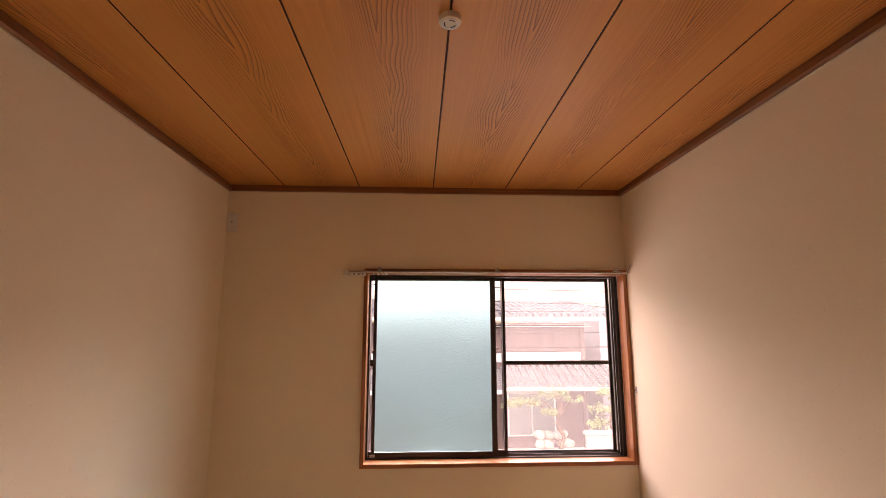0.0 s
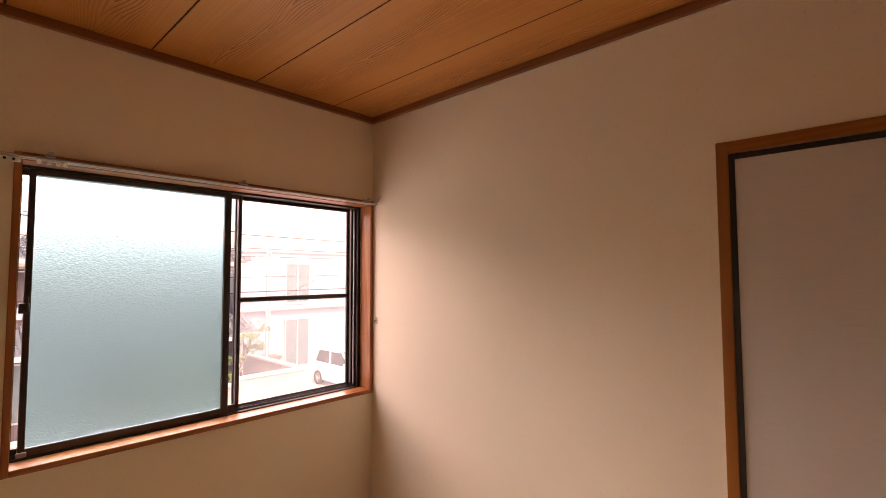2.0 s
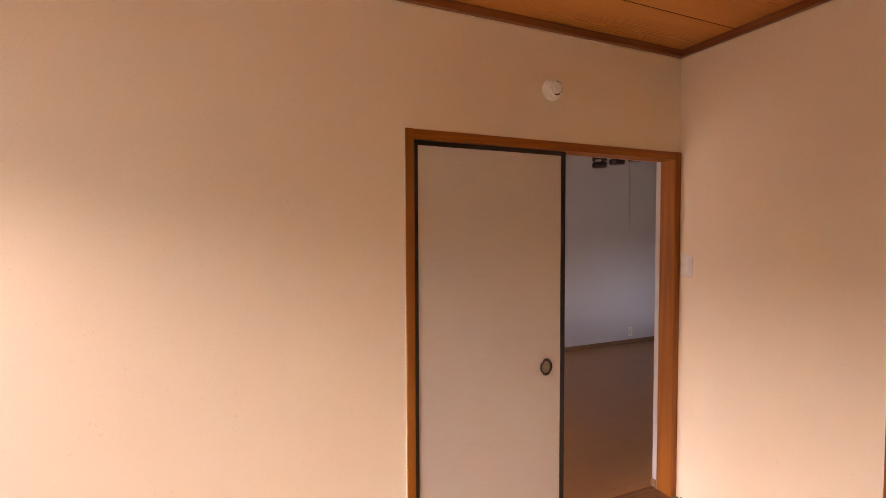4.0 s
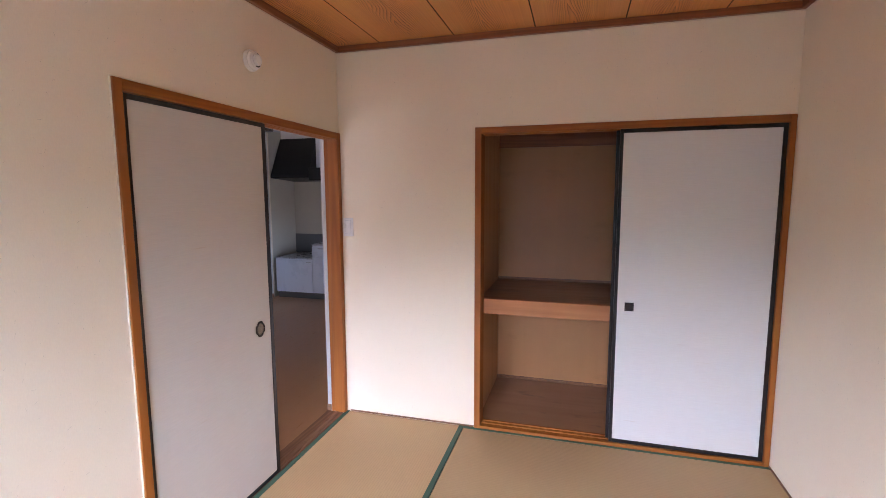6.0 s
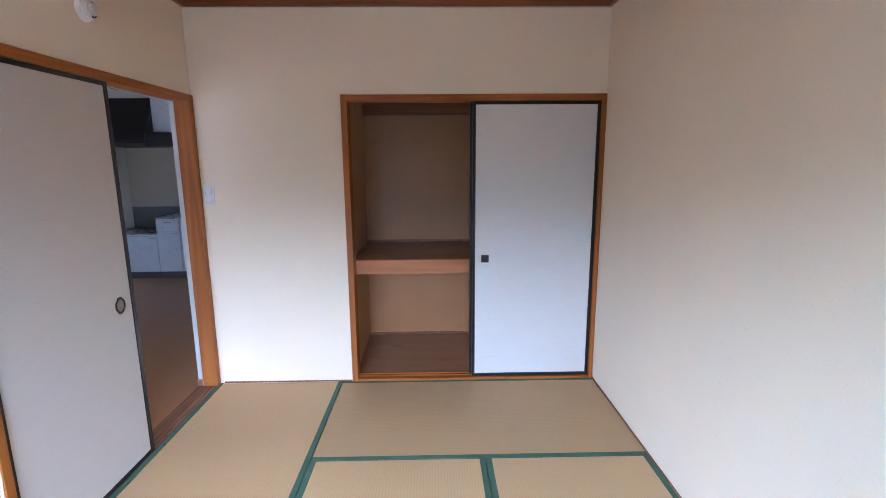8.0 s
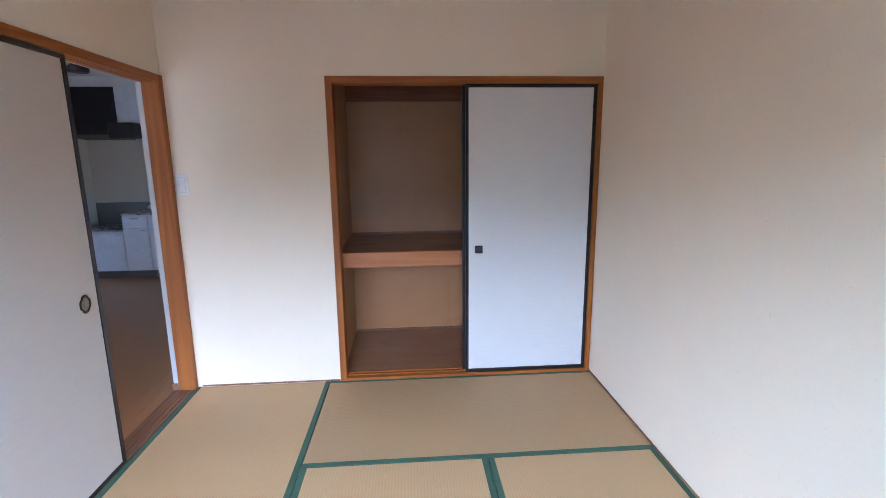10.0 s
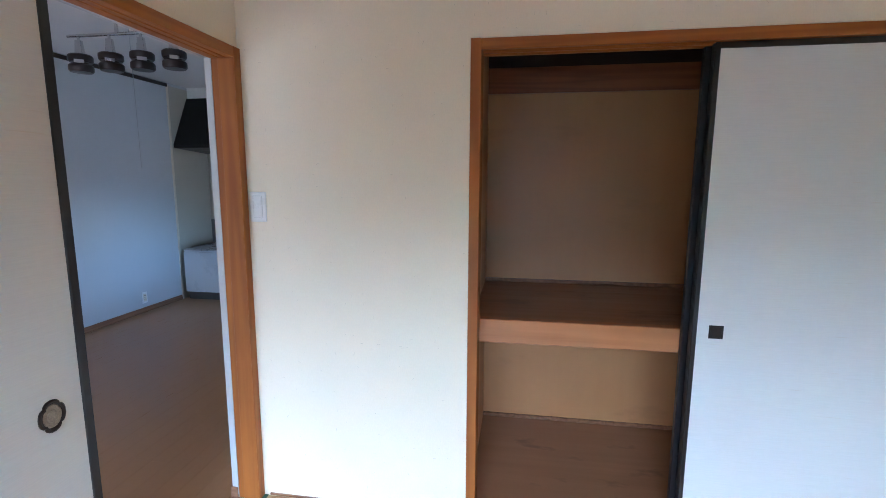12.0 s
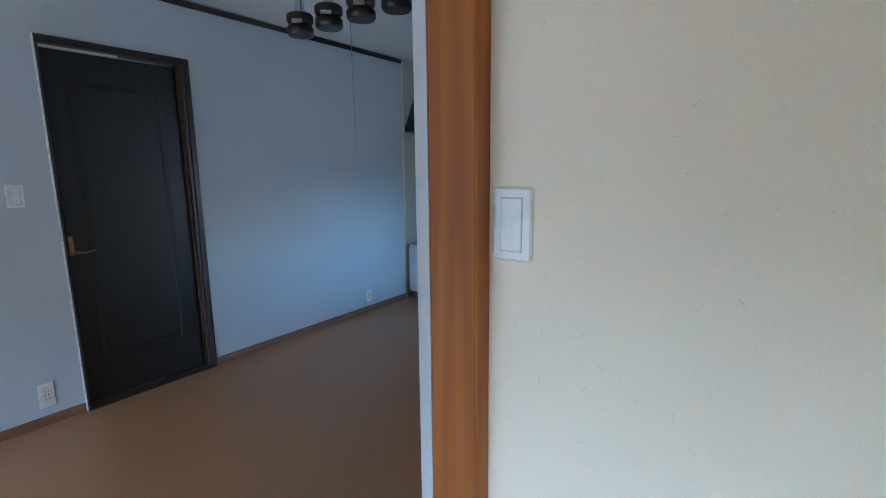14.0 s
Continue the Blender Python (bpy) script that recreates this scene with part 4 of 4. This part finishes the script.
def house_window(parent, x0, x1, y, z0, z1, split=True):
    f = part("window", B(*rect_frame(x0, x1, y - 0.06, y + 0.02, z0, z1, 0.06), *([((x0 + x1) / 2 - 0.03, (x0 + x1) / 2 + 0.03, y - 0.06, y + 0.02, z0 + 0.06, z1 - 0.06)] if split else []), bev=0.004), GREY, parent, "grey aluminium window")
    part("pane", B((x0 + 0.05, x1 - 0.05, y - 0.03, y - 0.02, z0 + 0.05, z1 - 0.05)), WINDOW, f)
    return f


def tiled_roof(x0, x1, ya, za, yb, zb, step):
    """Rows of rounded tiles running up a slope from the eave (ya, za) to the ridge (yb, zb)."""
    bm = bmesh.new()
    prism(bm, [(ya, za - 0.1), (yb, zb - 0.1), (yb, zb - 0.02), (ya, za - 0.02)], x0, x1, "x")
    n = int((x1 - x0) / step)
    rows = 9
    for i in range(n):
        x = x0 + (i + 0.5) * step
        for r in range(rows):
            p, q = r / rows, (r + 1) / rows
            tube(bm, (x, ya + (yb - ya) * p, za + (zb - za) * p + 0.035), (x, ya + (yb - ya) * q, za + (zb - za) * q), step * 0.36, n=7)
    return bm


# tile-roofed brown house across the street
ha = thing("house", (3.5, 20, GZ), "red-brown boarded two-storey house with grey tiled roofs", "house")
part("wall", B((-3, 7.85, 19.5, 27, GZ, 1.72)), BROWN, ha, "red-brown boarded wall")
part("band", B((-3, 7.87, 19.44, 19.5, 0.24, 0.58)), SIDING, ha, "white band under the upper windows")
part("shutter_box", B((3.0, 6.95, 19.38, 19.5, 0.62, 1.52), bev=0.01), BROWN, ha, "closed brown shutters")
for z in (1.56, 1.66):
    part("eave_rail", B((2.0, 8.1, 19.2, 19.32, z, z + 0.035)), CONCRETE, ha, "pale eave rail")
r1 = part("roof", tiled_roof(-3.6, 8.75, 18.7, 1.98, 23.2, 2.75, 0.28), TILE, ha, "grey tiled upper roof")
part("eave_board", B((-3.6, 8.75, 18.68, 18.76, 1.80, 1.92)), CONCRETE, r1, "pale fascia")
part("ridge_end", B((8.60, 8.85, 18.6, 19.2, 2.0, 2.22), bev=0.04), TILE, r1, "tile ornament")
r2 = part("roof", tiled_roof(-3.6, 8.9, 18.1, -0.55, 19.45, 0.0, 0.28), TILE, ha, "grey tiled lower roof")
part("eave_board", B((-3.6, 8.9, 18.08, 18.16, -0.75, -0.62)), CONCRETE, r2, "pale fascia")
house_window(ha, 4.7, 6.6, 19.46, -2.6, -0.95)
house_window(ha, 1.2, 3.2, 19.46, -2.6, -0.95)
part("corner_post", B((7.70, 7.88, 19.42, 19.5, GZ, 1.72)), BROWN, ha)

# white flat-roofed building
wb = thing("apartment_building", (12.9, 24, GZ), "white two-storey flat-roofed building with grey sliding windows", "building")
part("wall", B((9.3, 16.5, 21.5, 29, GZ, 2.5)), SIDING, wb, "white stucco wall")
part("parapet", B((9.2, 16.6, 21.4, 29.1, 2.5, 2.65), bev=0.02), CONCRETE, wb)
for a, b in ((0.13, 2.03), (-2.84, -0.565)):
    house_window(wb, 11.8, 13.08, 21.48, a, b)
part("downpipe", tube(bmesh.new(), (11.05, 21.42, GZ), (11.05, 21.42, 2.5), 0.05, n=10), GREY, wb)
part("balcony_ledge", B((9.3, 16.5, 21.3, 21.5, -0.12, 0.0)), CONCRETE, wb)
w2 = thing("white_house", (10.5, 28, GZ), "pale house farther back with small windows", "house")
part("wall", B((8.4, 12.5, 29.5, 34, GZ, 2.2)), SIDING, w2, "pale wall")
part("roof", prism(bmesh.new(), [(8.1, 2.2), (12.8, 2.2), (10.45, 3.0)], 29.2, 34.3, "y"), TILE, w2, "low grey roof")
house_window(w2, 11.3, 11.9, 29.48, 0.8, 1.6, False)
house_window(w2, 9.9, 10.4, 29.48, 0.9, 1.5, False)
w3 = thing("grey_building", (20, 22, GZ), "pale grey building beside the car park", "building")
part("wall", B((16.9, 24, 20.2, 27, GZ, 2.3)), CONCRETE, w3, "pale grey wall")
part("parapet", B((16.8, 24.1, 20.1, 27.1, 2.3, 2.45)), CONCRETE, w3)
house_window(w3, 18.6, 20.2, 20.18, -2.2, -0.8)

# garden wall, stones, planter
gw = thing("garden_wall", (8.0, 16.1, GZ), "white rendered garden wall with a flat coping", "wall")
part("wall", B((6.6, 9.6, 16.0, 16.16, GZ, -1.82), (9.46, 9.6, 16.16, 20.5, GZ, -1.82)), STONE, gw)
part("coping", B((6.55, 9.66, 15.95, 16.21, -1.82, -1.74), (9.41, 9.66, 16.21, 20.5, -1.82, -1.74), bev=0.01), CONCRETE, gw)
rnd = random.Random(4)
gs2 = thing("stone_steps", (6.1, 18.3, GZ), "stacked grey garden stones by the gate", "stones")
for i in range(14):
    x, z = 5.5 + rnd.random() * 1.3, GZ + (i // 5) * 0.3
    bm = bmesh.new()
    bmesh.ops.create_icosphere(bm, subdivisions=2, radius=0.22)
    for v in bm.verts:
        v.co *= 0.85 + 0.3 * noise.noise(v.co * 4 + Vector((i, 0, 0)))
        v.co = Vector((x + v.co.x * 1.1, 18.1 + rnd.random() * 0.02 + v.co.y, z + 0.18 + v.co.z * 0.9))
    part("stone", bm, STONE, gs2)
solid("brick_planter", B((10.1, 11.0, 20.3, 20.8, GZ, -2.1), (10.05, 11.05, 20.25, 20.85, -2.1, -2.0), bev=0.01), SLATE_PINK, "red brick planter by the white building", "planter")


def tree(name, x, y, limbs, label, leaf, seed, trunk_r=0.09):
    """Crooked trunk, a limb to each pad, and pads of small leaves with gaps."""
    r = random.Random(seed)
    t = thing(name, (x, y, GZ), label, "tree")
    top = Vector((x, y, limbs[0][2] - 0.3))
    bm = bmesh.new()
    a = Vector((x, y, GZ))
    n = 5
    for i in range(n):
        b = Vector((x + 0.14 * math.sin(i * 2.1), y, GZ + (top.z - GZ) * (i + 1) / n))
        tube(bm, a, b, trunk_r * (1 - 0.12 * i), trunk_r * (1 - 0.12 * (i + 1)), n=9)
        a = b
    for lx, ly, lz, lr in limbs:
        mid = Vector(((a.x + lx) / 2, (a.y + ly) / 2, min(a.z, lz) - 0.05))
        s0 = Vector((x, y, GZ + (top.z - GZ) * 0.75))
        tube(bm, s0, mid, trunk_r * 0.5, trunk_r * 0.35, n=7)
        tube(bm, mid, (lx, ly, lz), trunk_r * 0.35, trunk_r * 0.15, n=7)
    part("trunk", bm, BARK, t)
    verts, faces = [], []
    for lx, ly, lz, lr in limbs:
        for k in range(420):
            d = Vector((r.gauss(0, 1), r.gauss(0, 1), r.gauss(0, 0.45))).normalized() * lr * (r.random() ** 0.4)
            d.z *= 0.55
            c = Vector((lx, ly, lz)) + d
            if noise.noise(c * 3.2) < -0.18:
                continue
            u = Vector((r.uniform(-1, 1), r.uniform(-1, 1), r.uniform(-1, 1))).normalized() * leaf
            v = u.orthogonal().normalized() * leaf * 0.5
            i0 = len(verts)
            verts += [c - u, c + v, c + u, c - v]
            faces.append((i0, i0 + 1, i0 + 2, i0 + 3))
    me = bpy.data.meshes.new("crown")
    me.from_pydata([v - Vector((x, y, GZ)) for v in verts], [], faces)
    me.materials.append(LEAF)
    ob = new("crown", me)
    ob.parent = t
    BASE[ob] = Vector((x, y, GZ))
    return t


tree("pine_tree", 6.25, 17.7, [(6.0, 17.6, -0.75, 0.55), (5.1, 17.7, -1.05, 0.5), (4.5, 17.8, -1.1, 0.45), (6.7, 17.5, -0.95, 0.35), (5.8, 17.4, -1.35, 0.3)], "clipped garden pine with yellow-green needle pads", 0.05, 3)
tree("garden_tree", 8.1, 17.6, [(8.1, 17.6, -0.7, 0.55), (8.5, 17.7, -1.1, 0.5), (7.7, 17.5, -1.3, 0.5), (8.9, 18.4, -0.6, 0.6), (7.5, 17.2, -1.75, 0.45)], "leafy yellow-green garden tree behind the wall", 0.055, 5)
tree("parking_shrub", 16.0, 18.2, [(15.9, 18.1, -1.5, 0.7), (16.5, 18.3, -1.8, 0.6), (15.6, 18.2, -2.1, 0.5)], "green shrub beside the car park", 0.06, 8)


def wheel(parent, x, y, side):
    tyre = part("wheel", lathe(bmesh.new(), [(0.18, -0.08), (0.27, -0.085), (0.29, -0.06), (0.29, 0.06), (0.27, 0.085), (0.18, 0.08)], (x, y, GZ + 0.29), (side, 0, 0), 24), RUBBER, parent, "black tyre", True)
    part("rim", lathe(bmesh.new(), [(0.185, 0.06), (0.175, 0.085), (0.13, 0.075), (0.05, 0.09)], (x, y, GZ + 0.29), (side, 0, 0), 20), STEEL, tyre, "silver rim", True)


def car(x0, y0, width, length, height, paint, label, bonnet):
    """A parked car with its front towards -y."""
    x1, y1 = x0 + width, y0 + length
    t = thing("car", ((x0 + x1) / 2, (y0 + y1) / 2, GZ), label, "car", "parked cars")

    def taper(bm, z_belt, k):
        cx = (x0 + x1) / 2
        for v in bm.verts:
            if v.co.z > z_belt + 0.02:
                v.co.x = cx + (v.co.x - cx) * (1 - k * (v.co.z - z_belt))
        return bm

    belt = GZ + height * 0.6
    bm = prism(bmesh.new(), [(y0 + 0.03, GZ + 0.22), (y1 - 0.03, GZ + 0.22), (y1, GZ + 0.5), (y1 - 0.03, belt), (y0 + bonnet, belt), (y0 + 0.22, belt - 0.17), (y0 + 0.04, belt - 0.32), (y0, GZ + 0.45)], x0, x1, "x")
    bmesh.ops.bevel(bm, geom=bm.edges[:], offset=0.06, segments=3, affect="EDGES", profile=0.6)
    part("body", bm, paint, t, "", True)
    top = GZ + height
    gl = prism(bmesh.new(), [(y0 + bonnet + 0.02, belt - 0.03), (y1 - 0.06, belt - 0.03), (y1 - 0.14, belt + 0.2), (y1 - 0.5, top - 0.08), (y0 + bonnet + 1.15, top - 0.05), (y0 + bonnet + 0.6, top - 0.19)], x0 + 0.05, x1 - 0.05, "x")
    part("windows", taper(gl, belt, 0.16), CARGLASS, t, "dark tinted windows")
    rf = prism(bmesh.new(), [(y0 + bonnet + 0.72, top - 0.17), (y1 - 0.24, top - 0.17), (y1 - 0.42, top - 0.06), (y1 - 0.8, top), (y0 + bonnet + 1.5, top), (y0 + bonnet + 1.1, top - 0.045)], x0 + 0.03, x1 - 0.03, "x")
    bmesh.ops.bevel(rf, geom=rf.edges[:], offset=0.025, segments=2, affect="EDGES")
    part("roof", taper(rf, belt, 0.16), paint, t, "", True)
    for ya, yb, pr in ((y0 + bonnet, y0 + bonnet + 0.78, 0.045), (y0 + bonnet + 1.45, y0 + bonnet + 1.5, 0.05), (y1 - 0.16, y1 - 0.42, 0.11)):
        for x, sx in ((x0 + 0.05, 1), (x1 - 0.05, -1)):
            part("pillar", tube(bmesh.new(), (x, ya, belt - 0.02), (x + sx * 0.09, yb, top - 0.08), pr, n=8), paint, t)
    for x, sx in ((x0 + 0.02, -1), (x1 - 0.02, 1)):
        for y in (y0 + 0.62, y1 - 0.55):
            wheel(t, x - sx * 0.03, y, sx)
        part("mirror", B((min(x, x + sx * 0.16), max(x, x + sx * 0.16), y0 + bonnet + 0.2, y0 + bonnet + 0.3, belt + 0.02, belt + 0.16), bev=0.03), paint, t)
        part("headlight", B((x - sx * 0.38 if sx > 0 else x, x if sx > 0 else x - sx * 0.38, y0 - 0.005, y0 + 0.14, belt - 0.42, belt - 0.27), bev=0.03), CHROME, t, "clear headlight")
    part("grille", B((x0 + 0.42, x1 - 0.42, y0 - 0.012, y0 + 0.05, GZ + 0.5, GZ + 0.6), bev=0.01), GREY, t)
    part("number_plate", B(((x0 + x1) / 2 - 0.165, (x0 + x1) / 2 + 0.165, y0 - 0.02, y0, GZ + 0.32, GZ + 0.48), bev=0.004), IVORY, t, "blank pale number plate")
    part("bumper_slot", B((x0 + 0.3, x1 - 0.3, y0 - 0.008, y0 + 0.05, GZ + 0.26, GZ + 0.31), bev=0.01), BLACK, t)


car(11.62, 15.5, 1.5, 3.4, 1.56, CARPAINT, "white compact car parked facing the street", 0.62)
car(13.75, 14.9, 1.7, 4.1, 1.45, CARGREY, "grey hatchback parked beside the white car", 1.0)

# poles and wires
for x, y, h, lab in ((10.2, 20.0, 2.5, "slim grey utility pole by the white building"), (13.85, 18.9, 2.45, "concrete utility pole by the parked cars")):
    up = thing("utility_pole", (x, y, GZ), lab, "utility pole", "utility poles")
    part("pole", tube(bmesh.new(), (x, y, GZ), (x, y, h), 0.12 if x > 12 else 0.06, 0.09 if x > 12 else 0.05, n=14), CONCRETE, up, "", True)
    part("cross_arm", B((x - 0.6, x + 0.6, y - 0.04, y + 0.04, h - 0.35, h - 0.27), bev=0.005), GREY, up)
    for dx in (-0.5, 0.0, 0.5):
        part("insulator", lathe(bmesh.new(), [(0.03, 0), (0.05, 0.04), (0.03, 0.1)], (x + dx, y, h - 0.27), (0, 0, 1), 12), PLASTIC, up, "", True)
    part("meter_box", B((x - 0.12, x + 0.12, y - 0.2, y - 0.08, h - 1.4, h - 1.0), bev=0.01), GREY, up)


def wire(a, b, sag, r=0.012):
    bm = bmesh.new()
    a, b = Vector(a), Vector(b)
    n = 16
    pts = []
    for i in range(n + 1):
        u = i / n
        p = a.lerp(b, u)
        p.z -= sag * 4 * u * (1 - u)
        pts.append(p)
    for p, q in zip(pts, pts[1:]):
        tube(bm, p, q, r, n=6, caps=False)
    solid("overhead_wire", bm, LACQUER, "thin black overhead wire across the street", "wire", group="overhead wires")


for x in (-14, 28):
    up = thing("utility_pole", (x, 15.1, GZ), "tall concrete utility pole carrying the street wires", "utility pole", "utility poles")
    part("pole", tube(bmesh.new(), (x, 15.1, GZ), (x, 15.1, 5.6), 0.15, 0.11, n=14), CONCRETE, up, "", True)
wire((-14, 15.1, 3.3), (28, 15.1, 2.75), 0.35, 0.016)
wire((-14, 15.1, 2.75), (28, 15.1, 2.4), 0.3)
wire((-14, 15.1, 2.4), (28, 15.1, 2.25), 0.3, 0.009)
wire((-14, 15.1, 1.5), (28, 15.1, 2.0), 0.35, 0.008)
wire((-14, 15.1, 0.85), (28, 15.1, 1.15), 0.05, 0.016)
wire((-14, 15.1, 5.4), (8.7, 18.9, 2.3), 0.1, 0.009)
wire((13.85, 18.9, 2.2), (10.0, 21.45, -0.1), 0.1, 0.008)

# strips of the dining floor, staggered boards with eased edges
PW, PL = 0.101, 1.818
plank_meshes = {}
for i in range(27):
    x, y = W + 0.092 + (i + 0.5) * PW, -3.78 - (i * 7 % 5) / 5 * PL
    while y < L + 0.14:
        ya, yb = max(y, -3.78), min(y + PL, L + 0.14)
        y += PL
        size = round(yb - ya, 3)
        if size < 0.05:
            continue
        if size not in plank_meshes:
            bm = box(bmesh.new(), -PW / 2, PW / 2, -size / 2, size / 2, -0.01, 0.0, bev=0.0007)
            plank_meshes[size] = mesh_of("plank", bm, FLOOR)
        ob = new("plank", plank_meshes[size])
        ob.parent = floor_dining
        ob.location = (x, (ya + yb) / 2, DF)
